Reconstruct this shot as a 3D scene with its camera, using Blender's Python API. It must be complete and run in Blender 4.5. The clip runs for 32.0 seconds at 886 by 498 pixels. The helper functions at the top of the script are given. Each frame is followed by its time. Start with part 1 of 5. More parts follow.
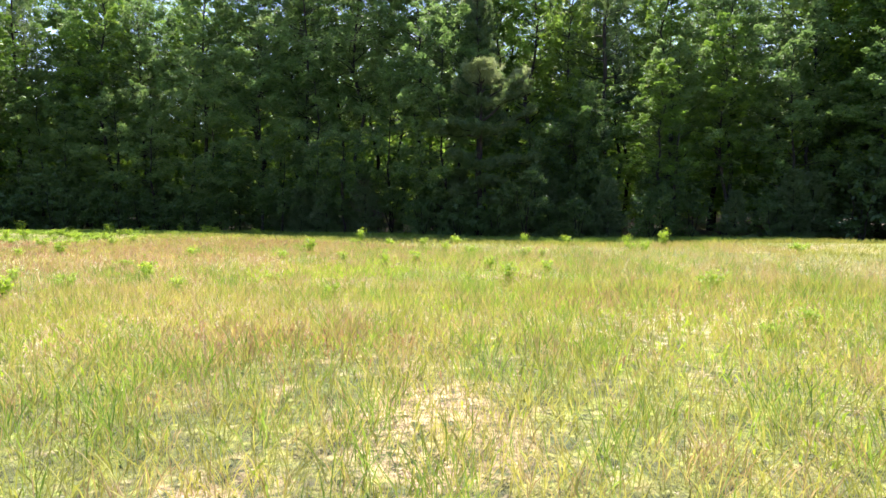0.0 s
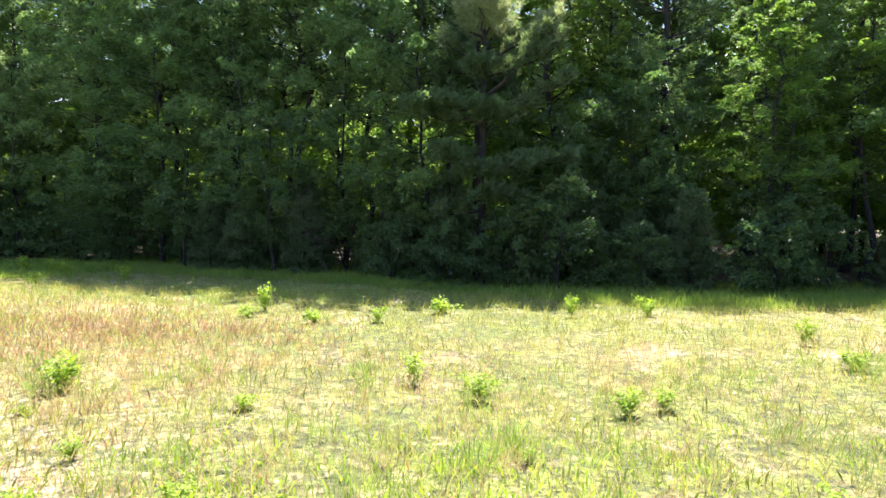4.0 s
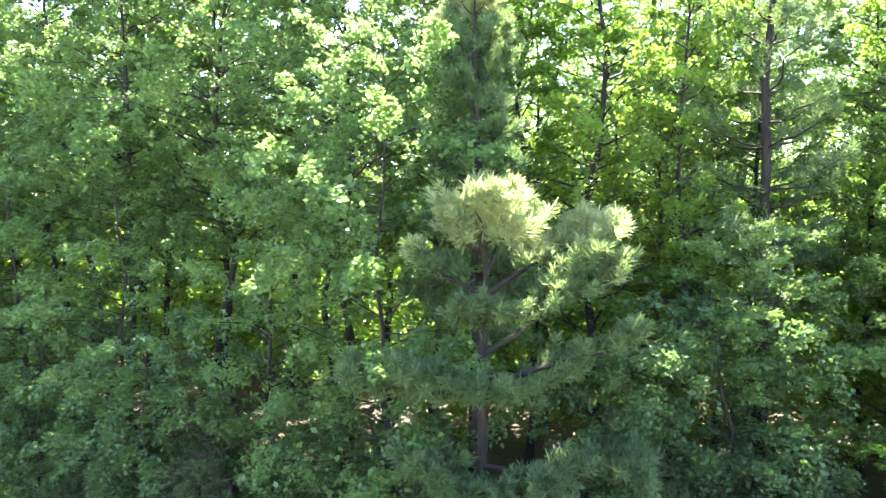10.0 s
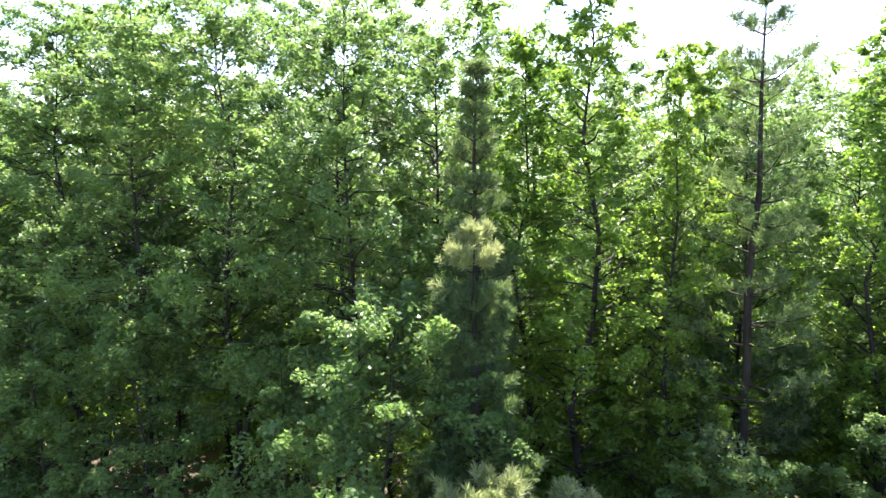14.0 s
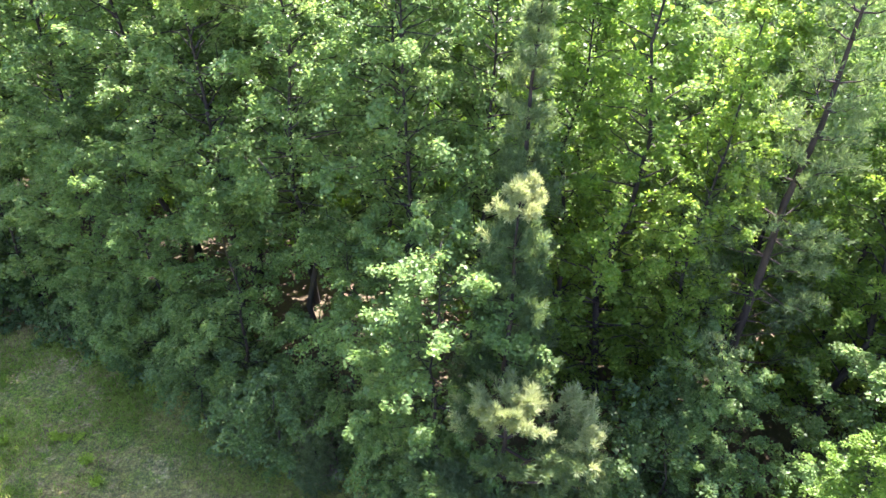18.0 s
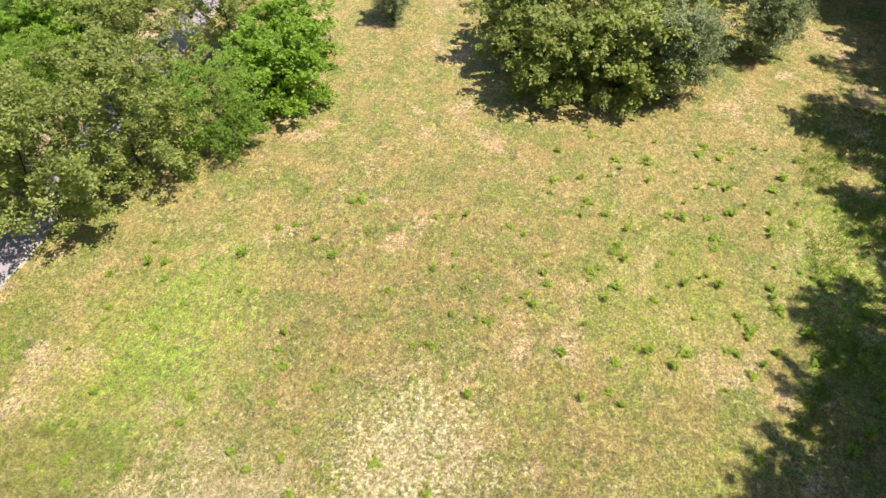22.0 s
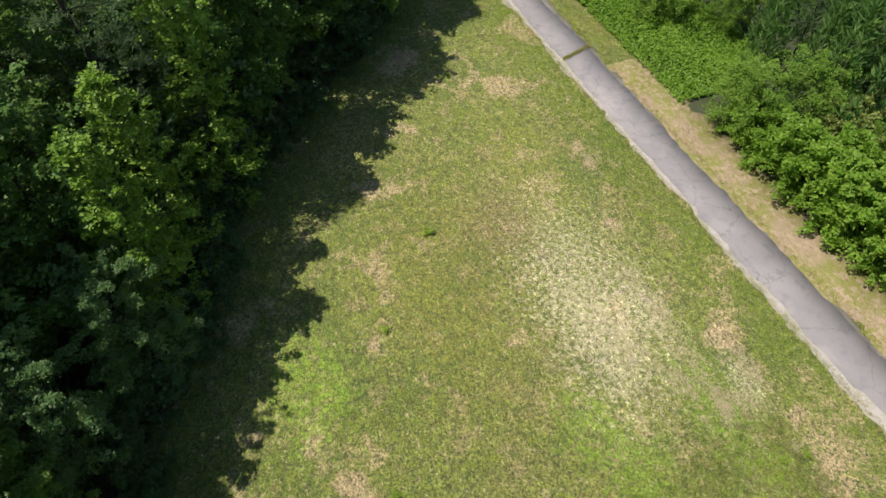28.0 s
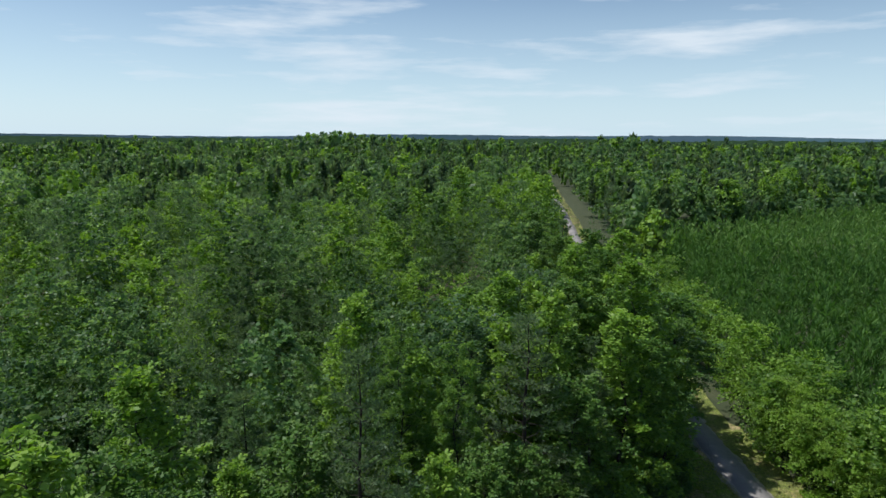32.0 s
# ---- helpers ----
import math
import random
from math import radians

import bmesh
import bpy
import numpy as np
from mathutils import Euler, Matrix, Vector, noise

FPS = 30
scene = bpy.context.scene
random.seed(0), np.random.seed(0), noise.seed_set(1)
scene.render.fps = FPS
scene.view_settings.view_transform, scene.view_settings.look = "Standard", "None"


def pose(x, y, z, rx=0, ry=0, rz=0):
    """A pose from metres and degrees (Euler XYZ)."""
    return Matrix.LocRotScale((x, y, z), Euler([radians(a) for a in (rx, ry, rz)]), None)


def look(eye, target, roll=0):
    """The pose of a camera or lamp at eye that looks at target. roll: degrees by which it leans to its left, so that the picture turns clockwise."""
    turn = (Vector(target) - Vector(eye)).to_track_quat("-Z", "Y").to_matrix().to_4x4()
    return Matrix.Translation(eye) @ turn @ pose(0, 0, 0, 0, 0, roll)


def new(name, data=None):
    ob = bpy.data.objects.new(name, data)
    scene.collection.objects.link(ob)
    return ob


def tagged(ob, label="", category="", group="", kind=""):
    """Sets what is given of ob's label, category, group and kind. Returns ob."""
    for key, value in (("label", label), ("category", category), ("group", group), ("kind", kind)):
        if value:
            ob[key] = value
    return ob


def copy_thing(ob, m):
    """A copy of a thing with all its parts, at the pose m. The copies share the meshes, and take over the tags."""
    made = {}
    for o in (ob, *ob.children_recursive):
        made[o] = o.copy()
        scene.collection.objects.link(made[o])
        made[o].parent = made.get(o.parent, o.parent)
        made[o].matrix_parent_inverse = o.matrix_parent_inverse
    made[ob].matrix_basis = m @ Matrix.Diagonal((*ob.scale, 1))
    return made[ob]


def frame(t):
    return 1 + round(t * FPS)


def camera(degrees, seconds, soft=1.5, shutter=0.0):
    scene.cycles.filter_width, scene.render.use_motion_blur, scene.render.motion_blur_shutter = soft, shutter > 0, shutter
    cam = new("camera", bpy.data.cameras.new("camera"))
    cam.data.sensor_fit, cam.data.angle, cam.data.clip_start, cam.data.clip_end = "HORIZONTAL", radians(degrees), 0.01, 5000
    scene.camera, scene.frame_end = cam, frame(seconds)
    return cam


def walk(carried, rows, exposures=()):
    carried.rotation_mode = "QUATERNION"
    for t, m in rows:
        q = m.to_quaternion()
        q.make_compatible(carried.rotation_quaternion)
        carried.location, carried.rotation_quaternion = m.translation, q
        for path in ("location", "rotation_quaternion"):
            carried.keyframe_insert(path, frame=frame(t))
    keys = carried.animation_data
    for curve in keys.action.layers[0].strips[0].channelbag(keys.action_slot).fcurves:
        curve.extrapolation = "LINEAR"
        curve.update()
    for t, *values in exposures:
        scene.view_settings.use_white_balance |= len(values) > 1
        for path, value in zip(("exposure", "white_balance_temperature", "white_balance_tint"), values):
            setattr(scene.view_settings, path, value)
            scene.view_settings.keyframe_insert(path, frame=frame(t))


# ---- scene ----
cam = camera(70.0, 32.0)
# seconds, x, y, z, yaw, pitch, roll
PATH = [
    (0, -0.00, 0.00, 1.82, 0.00, -4.16, -0.20),
    (0.5, 0.07, 1.44, 1.93, 0.03, -4.15, -0.23),
    (1, 0.13, 3.08, 2.04, -0.03, -4.19, -0.18),
    (1.5, 0.18, 4.77, 2.16, -0.12, -4.25, -0.14),
    (2, 0.24, 6.45, 2.28, -0.23, -4.33, -0.11),
    (2.5, 0.31, 8.41, 2.29, -0.41, -4.17, 0.02),
    (3, 0.35, 10.23, 2.32, -0.55, -3.98, 0.27),
    (3.5, 0.32, 12.06, 2.47, -0.79, -4.02, 0.24),
    (5.5, 0.99, 19.98, 3.56, -0.81, -4.31, -0.73),
    (6, 1.14, 21.83, 3.99, -0.79, -4.24, -0.86),
    (6.5, 1.32, 23.40, 4.52, -0.60, -4.16, -0.91),
    (7, 1.42, 24.14, 5.05, -0.48, -4.12, -0.69),
    (7.5, 1.46, 24.24, 5.61, -0.45, -3.98, -0.52),
    (8, 1.44, 24.24, 6.24, -0.48, -3.81, -0.20),
    (8.5, 1.42, 24.15, 6.90, -0.38, -3.55, -0.17),
    (9, 1.36, 24.09, 7.65, -0.37, -3.38, -0.20),
    (9.5, 1.32, 24.04, 8.40, -0.32, -3.18, -0.16),
    (10, 1.32, 24.00, 9.27, -0.21, -3.26, -0.05),
    (10.5, 1.29, 23.89, 10.13, -0.22, -3.30, 0.13),
    (11, 1.26, 23.74, 10.78, -0.22, -2.59, -0.02),
    (11.5, 1.24, 23.73, 11.69, -0.35, -2.74, -0.02),
    (12, 1.19, 23.66, 12.65, -0.38, -2.71, -0.09),
    (12.5, 1.16, 23.61, 13.70, -0.40, -1.30, -0.01),
    (13, 1.14, 23.58, 14.61, -0.49, -0.77, -0.04),
    (13.5, 1.19, 23.51, 15.48, -0.48, -2.51, -0.09),
    (14, 1.23, 23.45, 16.30, -0.46, -6.42, -0.29),
    (14.5, 1.33, 23.43, 16.99, -0.33, -10.51, -0.48),
    (15, 1.44, 23.37, 17.60, -0.38, -14.28, -0.44),
    (15.5, 1.72, 23.35, 18.31, -0.46, -17.89, -0.43),
    (17.5, 1.20, 24.13, 22.28, -1.69, -31.85, 1.46),
    (18, 1.08, 24.20, 23.11, 3.89, -34.65, 1.46),
    (18.5, 1.13, 24.36, 23.81, 12.01, -37.42, 1.07),
    (19, 1.17, 24.41, 24.29, 24.38, -39.68, 0.64),
    (19.5, 1.20, 24.56, 24.84, 37.36, -41.72, -0.37),
    (20, 1.14, 24.43, 25.36, 49.89, -43.35, -0.57),
    (20.5, 1.34, 24.15, 25.49, 62.36, -44.19, -0.50),
    (21, 1.47, 24.08, 25.92, 75.01, -45.37, -0.71),
    (21.5, 1.81, 23.90, 26.07, 88.29, -45.76, -0.69),
    (22, 1.71, 23.81, 26.76, 101.55, -47.39, -0.31),
    (22.5, 1.73, 23.59, 27.22, 114.36, -48.94, 0.26),
    (23, 1.91, 23.69, 27.81, 127.72, -50.29, 0.25),
    (23.5, 1.88, 24.12, 28.31, 141.91, -51.43, -0.27),
    (24, 1.74, 24.39, 28.97, 155.75, -52.68, -0.59),
    (24.5, 1.68, 24.63, 29.41, 169.03, -53.65, -0.40),
    (25, 1.74, 24.70, 29.93, 181.84, -54.88, 0.30),
    (25.5, 1.74, 24.72, 30.58, 194.65, -56.34, 0.88),
    (26, 1.57, 24.69, 31.08, 207.71, -57.76, 1.17),
    (26.5, 1.70, 24.43, 31.51, 224.66, -59.71, 1.54),
    (28.5, 3.30, 23.54, 33.14, 251.13, -47.36, -0.66),
    (29, 3.47, 23.47, 33.32, 252.01, -40.88, -0.55),
    (29.5, 3.56, 23.70, 33.16, 253.11, -34.00, -0.34),
    (30, 4.00, 23.93, 33.69, 254.55, -27.66, 0.12),
    (30.5, 4.24, 24.21, 34.00, 256.79, -21.20, 0.26),
    (31, 4.58, 24.56, 34.03, 261.46, -14.20, 0.29),
    (31.5, 4.97, 24.94, 33.84, 267.26, -9.61, 0.28),
    (32, 5.34, 24.97, 34.03, 272.64, -9.76, 0.31),
]
EXPOSURES = [(0, 1.7, 6200, 28), (3.5, 2.0, 6100, 28), (5.5, 2.8, 6250, 28), (7, 4.2, 6300, 28), (9, 4.1, 6300, 26), (11, 3.4, 6300, 26), (13, 2.45, 6300, 25), (14, 2.4, 6400, 26), (15.5, 3.15, 6350, 28), (17.5, 3.2, 6450, 32), (19, 2.9, 6400, 27), (20, 1.75, 6250, 25), (21, 1.3, 6450, 22), (22, 0.9, 6700, 22), (23, 0.5, 6700, 20), (24, 0.12, 6600, 14), (25, -0.08, 6700, 9), (26, -0.2, 6700, 7), (28.5, 0.55, 6400, 16), (29, 0.95, 6400, 18), (30, 1.25, 6400, 17), (31, 1.25, 6500, 10), (31.5, 0.4, 6350, 9), (32, -0.08, 6000, 7)]
walk(cam, [(t, pose(x, y, z, 90 + pitch, 0, yaw) @ pose(0, 0, 0, 0, 0, roll)) for t, x, y, z, yaw, pitch, roll in PATH], EXPOSURES)

# ---- light: a high sun beyond the wood, blue sky with thin cloud ----
SUN_EL, SUN_AZ = 62.0, 12.0          # degrees up; degrees to the right of +y
sun = new("sun", bpy.data.lights.new("sun", "SUN"))
sun.data.energy, sun.data.angle, sun.data.color = 5.0, radians(0.53), (1.0, 0.95, 0.86)
_d = Vector((math.sin(radians(SUN_AZ)) * math.cos(radians(SUN_EL)), math.cos(radians(SUN_AZ)) * math.cos(radians(SUN_EL)), math.sin(radians(SUN_EL))))
sun.matrix_world = look(_d * 300, (0, 0, 0))


def build_world():
    w = bpy.data.worlds.new("sky")
    scene.world = w
    w.use_nodes = True
    nt = w.node_tree
    nt.nodes.clear()
    out = nt.nodes.new("ShaderNodeOutputWorld")
    bg = nt.nodes.new("ShaderNodeBackground")
    sky = nt.nodes.new("ShaderNodeTexSky")
    sky.sky_type, sky.sun_disc = "NISHITA", False
    sky.sun_elevation, sky.sun_rotation = radians(SUN_EL), radians(SUN_AZ)
    sky.air_density, sky.dust_density, sky.ozone_density = 1.0, 0.6, 1.2
    bg.inputs["Strength"].default_value = 0.1
    tc = nt.nodes.new("ShaderNodeTexCoord")
    mp = nt.nodes.new("ShaderNodeMapping")
    mp.inputs["Scale"].default_value = (2.2, 2.2, 16.0)
    n1 = nt.nodes.new("ShaderNodeTexNoise")
    n1.inputs["Scale"].default_value, n1.inputs["Detail"].default_value, n1.inputs["Roughness"].default_value = 1.6, 6.0, 0.55
    ramp = nt.nodes.new("ShaderNodeValToRGB")
    ramp.color_ramp.elements[0].position, ramp.color_ramp.elements[1].position = 0.53, 0.72
    ramp.color_ramp.elements[1].color = (0.8, 0.8, 0.8, 1)
    mix = nt.nodes.new("ShaderNodeMixRGB")
    mix.inputs[2].default_value = (8.6, 8.9, 9.2, 1)
    # pale haze low over the horizon
    sep = nt.nodes.new("ShaderNodeSeparateXYZ")
    low = nt.nodes.new("ShaderNodeMapRange")
    low.inputs["From Min"].default_value, low.inputs["From Max"].default_value = 0.0, 0.24
    low.inputs["To Min"].default_value, low.inputs["To Max"].default_value = 0.7, 0.0
    haze = nt.nodes.new("ShaderNodeMixRGB")
    haze.inputs[2].default_value = (7.9, 9.7, 10.9, 1)
    # thin cloud thins out overhead
    high = nt.nodes.new("ShaderNodeMapRange")
    high.inputs["From Min"].default_value, high.inputs["From Max"].default_value = 0.2, 0.55
    high.inputs["To Min"].default_value, high.inputs["To Max"].default_value = 1.0, 0.0
    thin = nt.nodes.new("ShaderNodeMath")
    thin.operation = "MULTIPLY"
    L = nt.links
    L.new(tc.outputs["Generated"], sep.inputs[0])
    L.new(sep.outputs["Z"], low.inputs["Value"])
    L.new(low.outputs["Result"], haze.inputs[0])
    L.new(tc.outputs["Generated"], mp.inputs["Vector"])
    L.new(mp.outputs["Vector"], n1.inputs["Vector"])
    L.new(n1.outputs["Fac"], ramp.inputs["Fac"])
    L.new(sep.outputs["Z"], high.inputs["Value"])
    L.new(ramp.outputs["Color"], thin.inputs[0])
    L.new(high.outputs["Result"], thin.inputs[1])
    L.new(thin.outputs[0], mix.inputs[0])
    L.new(sky.outputs["Color"], haze.inputs[1])
    L.new(haze.outputs["Color"], mix.inputs[1])
    L.new(mix.outputs["Color"], bg.inputs["Color"])
    L.new(bg.outputs["Background"], out.inputs["Surface"])


build_world()

# ---- materials ----
def material(name):
    m = bpy.data.materials.new(name)
    m.use_nodes = True
    m.node_tree.nodes.clear()
    return m, m.node_tree.nodes, m.node_tree.links


def ramp_node(nodes, stops):
    r = nodes.new("ShaderNodeValToRGB")
    el = r.color_ramp.elements
    while len(el) < len(stops):
        el.new(0.5)
    for e, (p, c) in zip(el, stops):
        e.position, e.color = p, (*c, 1)
    return r


def noise_node(nodes, links, scale, detail=4.0, rough=0.6, vec=None):
    n = nodes.new("ShaderNodeTexNoise")
    n.inputs["Scale"].default_value, n.inputs["Detail"].default_value, n.inputs["Roughness"].default_value = scale, detail, rough
    if vec:
        links.new(vec, n.inputs["Vector"])
    return n


def leaf_material(name, stops, glow, translucent=0.4, rough=0.6, hue_spread=0.4, patch=0.16):
    """Leaves or needles: colour varies from tree to tree and leaf to leaf; light shines through."""
    m, N, L = material(name)
    out, mixs = N.new("ShaderNodeOutputMaterial"), N.new("ShaderNodeMixShader")
    p, tr = N.new("ShaderNodeBsdfPrincipled"), N.new("ShaderNodeBsdfTranslucent")
    geo, info = N.new("ShaderNodeNewGeometry"), N.new("ShaderNodeObjectInfo")
    mul = N.new("ShaderNodeMath")
    mul.operation = "MULTIPLY"
    mul.inputs[1].default_value = hue_spread
    add = N.new("ShaderNodeMath")
    add.operation = "MULTIPLY_ADD"
    add.inputs[1].default_value = 1.0 - hue_spread
    # neighbouring trees differ: broad patches through the wood, plus a turn for each object
    big = noise_node(N, L, patch, 2.0, 0.6, geo.outputs["Position"])
    spread = N.new("ShaderNodeMapRange")
    spread.inputs["From Min"].default_value, spread.inputs["From Max"].default_value = 0.4, 0.6
    half = N.new("ShaderNodeMath")
    half.operation = "MULTIPLY_ADD"
    half.inputs[1].default_value = 0.4
    per = N.new("ShaderNodeMath")
    per.operation = "MULTIPLY"
    per.inputs[1].default_value = 0.6
    L.new(big.outputs["Fac"], spread.inputs["Value"])
    L.new(info.outputs["Random"], half.inputs[0])
    L.new(spread.outputs["Result"], per.inputs[0])
    L.new(per.outputs[0], half.inputs[2])
    L.new(half.outputs[0], mul.inputs[0])
    L.new(geo.outputs["Random Per Island"], add.inputs[0])
    L.new(mul.outputs[0], add.inputs[2])
    r = ramp_node(N, stops)
    L.new(add.outputs[0], r.inputs["Fac"])
    L.new(r.outputs["Color"], p.inputs["Base Color"])
    p.inputs["Roughness"].default_value = rough
    p.inputs["Specular IOR Level"].default_value = 0.2
    g = N.new("ShaderNodeMixRGB")
    g.blend_type = "MULTIPLY"
    g.inputs[0].default_value = 1.0
    g.inputs[2].default_value = (*glow, 1)
    L.new(r.outputs["Color"], g.inputs[1])
    L.new(g.outputs["Color"], tr.inputs["Color"])
    mixs.inputs[0].default_value = translucent
    L.new(p.outputs[0], mixs.inputs[1])
    L.new(tr.outputs[0], mixs.inputs[2])
    L.new(mixs.outputs[0], out.inputs["Surface"])
    return m


def bark_material(name, dark, light, scale=6.0):
    m, N, L = material(name)
    out, p = N.new("ShaderNodeOutputMaterial"), N.new("ShaderNodeBsdfPrincipled")
    tc, mp = N.new("ShaderNodeTexCoord"), N.new("ShaderNodeMapping")
    mp.inputs["Scale"].default_value = (1, 1, 0.25)
    L.new(tc.outputs["Object"], mp.inputs["Vector"])
    n = noise_node(N, L, scale, 5, 0.7, mp.outputs["Vector"])
    r = ramp_node(N, [(0.35, dark), (0.65, light)])
    L.new(n.outputs["Fac"], r.inputs["Fac"])
    L.new(r.outputs["Color"], p.inputs["Base Color"])
    b = N.new("ShaderNodeBump")
    b.inputs["Strength"].default_value, b.inputs["Distance"].default_value = 0.7, 0.03
    L.new(n.outputs["Fac"], b.inputs["Height"])
    L.new(b.outputs["Normal"], p.inputs["Normal"])
    p.inputs["Roughness"].default_value = 0.9
    L.new(p.outputs[0], out.inputs["Surface"])
    return m


def surface_material(name, layers, rough=0.9, bump=0.5, bump_scale=30.0, bump_dist=0.02):
    """Layers of (noise scale, lower edge, upper edge, colour) laid over one another in world metres; the first has its colour alone."""
    m, N, L = material(name)
    out, p = N.new("ShaderNodeOutputMaterial"), N.new("ShaderNodeBsdfPrincipled")
    geo = N.new("ShaderNodeNewGeometry")
    vec = geo.outputs["Position"]
    col = None
    for k, (scale, lo, hi, c) in enumerate(layers):
        rgb = N.new("ShaderNodeRGB")
        rgb.outputs[0].default_value = (*c, 1)
        if col is None:
            col = rgb.outputs[0]
            continue
        off = N.new("ShaderNodeMapping")
        off.inputs["Location"].default_value = (17.3 * k, 9.1 * k, 3.7 * k)
        L.new(vec, off.inputs["Vector"])
        n = noise_node(N, L, scale, 6, 0.62, off.outputs["Vector"])
        r = ramp_node(N, [(lo, (0, 0, 0)), (hi, (1, 1, 1))])
        L.new(n.outputs["Fac"], r.inputs["Fac"])
        mx = N.new("ShaderNodeMixRGB")
        L.new(r.outputs["Color"], mx.inputs[0])
        L.new(col, mx.inputs[1])
        L.new(rgb.outputs[0], mx.inputs[2])
        col = mx.outputs["Color"]
    L.new(col, p.inputs["Base Color"])
    nb = noise_node(N, L, bump_scale, 6, 0.7, vec)
    b = N.new("ShaderNodeBump")
    b.inputs["Strength"].default_value, b.inputs["Distance"].default_value = bump, bump_dist
    L.new(nb.outputs["Fac"], b.inputs["Height"])
    L.new(b.outputs["Normal"], p.inputs["Normal"])
    p.inputs["Roughness"].default_value = rough
    L.new(p.outputs[0], out.inputs["Surface"])
    return m


M_FIELD = surface_material("field_grass", [
    (1, 0, 1, (0.195, 0.225, 0.040)),
    (0.07, 0.47, 0.58, (0.265, 0.238, 0.075)),
    (0.16, 0.50, 0.56, (0.135, 0.175, 0.027)),
    (0.45, 0.54, 0.62, (0.31, 0.25, 0.110)),
    (0.9, 0.53, 0.60, (0.185, 0.22, 0.028)),
    (2.2, 0.53, 0.59, (0.13, 0.145, 0.033)),
    (0.21, 0.57, 0.63, (0.46, 0.34, 0.20)),
    (1.5, 0.59, 0.66, (0.36, 0.30, 0.150)),
    (4.0, 0.58, 0.66, (0.34, 0.30, 0.150)),
    (5.5, 0.53, 0.61, (0.085, 0.11, 0.030)),
    (16.0, 0.52, 0.64, (0.10, 0.12, 0.040)),
], bump=1.0, bump_scale=6.0, bump_dist=0.15)
M_LITTER = surface_material("leaf_litter", [
    (1, 0, 1, (0.07, 0.055, 0.03)),
    (1.5, 0.45, 0.65, (0.06, 0.06, 0.025)),
    (6.0, 0.52, 0.7, (0.14, 0.095, 0.055)),
], bump=0.8, bump_scale=14.0, bump_dist=0.05)
M_ASPHALT = surface_material("asphalt", [
    (1, 0, 1, (0.225, 0.205, 0.200)),
    (0.35, 0.47, 0.62, (0.27, 0.243, 0.235)),
    (1.2, 0.53, 0.62, (0.195, 0.178, 0.182)),
    (0.12, 0.55, 0.64, (0.34, 0.30, 0.28)),
    (40.0, 0.45, 0.7, (0.24, 0.23, 0.225)),
], rough=0.85, bump=0.35, bump_scale=60.0, bump_dist=0.006)


def add_cracks(m, scale, width, colour):
    """Thin dark cracks over a surface."""
    N, L = m.node_tree.nodes, m.node_tree.links
    p = next(n for n in N if n.type == "BSDF_PRINCIPLED")
    old = p.inputs["Base Color"].links[0].from_socket
    geo = N.new("ShaderNodeNewGeometry")
    wob = noise_node(N, L, 1.1, 4, 0.6, geo.outputs["Position"])
    shift = N.new("ShaderNodeVectorMath")
    shift.operation = "MULTIPLY_ADD"
    shift.inputs[1].default_value = (1.2, 1.2, 0)
    L.new(wob.outputs["Color"], shift.inputs[0])
    L.new(geo.outputs["Position"], shift.inputs[2])
    vor = N.new("ShaderNodeTexVoronoi")
    vor.feature = "DISTANCE_TO_EDGE"
    vor.inputs["Scale"].default_value = scale
    L.new(shift.outputs[0], vor.inputs["Vector"])
    r = ramp_node(N, [(0.0, (0.75, 0.75, 0.75)), (width, (0, 0, 0))])
    L.new(vor.outputs["Distance"], r.inputs["Fac"])
    mx = N.new("ShaderNodeMixRGB")
    mx.inputs[2].default_value = (*colour, 1)
    L.new(r.outputs["Color"], mx.inputs[0])
    L.new(old, mx.inputs[1])
    L.new(mx.outputs["Color"], p.inputs["Base Color"])


def add_drift(m, colour, x_from, x_to, scale):
    """The meadow turns drier towards its west end, in uneven drifts."""
    N, L = m.node_tree.nodes, m.node_tree.links
    p = next(n for n in N if n.type == "BSDF_PRINCIPLED")
    old = p.inputs["Base Color"].links[0].from_socket
    geo, sep = N.new("ShaderNodeNewGeometry"), N.new("ShaderNodeSeparateXYZ")
    L.new(geo.outputs["Position"], sep.inputs[0])
    side = N.new("ShaderNodeMapRange")
    side.inputs["From Min"].default_value, side.inputs["From Max"].default_value = x_from, x_to
    L.new(sep.outputs["X"], side.inputs["Value"])
    n = noise_node(N, L, scale, 7, 0.68, geo.outputs["Position"])
    r = ramp_node(N, [(0.44, (0.05, 0.05, 0.05)), (0.58, (0.6, 0.6, 0.6))])
    L.new(n.outputs["Fac"], r.inputs["Fac"])
    f = N.new("ShaderNodeMath")
    f.operation = "MULTIPLY"
    L.new(side.outputs["Result"], f.inputs[0])
    L.new(r.outputs["Color"], f.inputs[1])
    mx = N.new("ShaderNodeMixRGB")
    mx.inputs[2].default_value = (*colour, 1)
    L.new(f.outputs[0], mx.inputs[0])
    L.new(old, mx.inputs[1])
    L.new(mx.outputs["Color"], p.inputs["Base Color"])


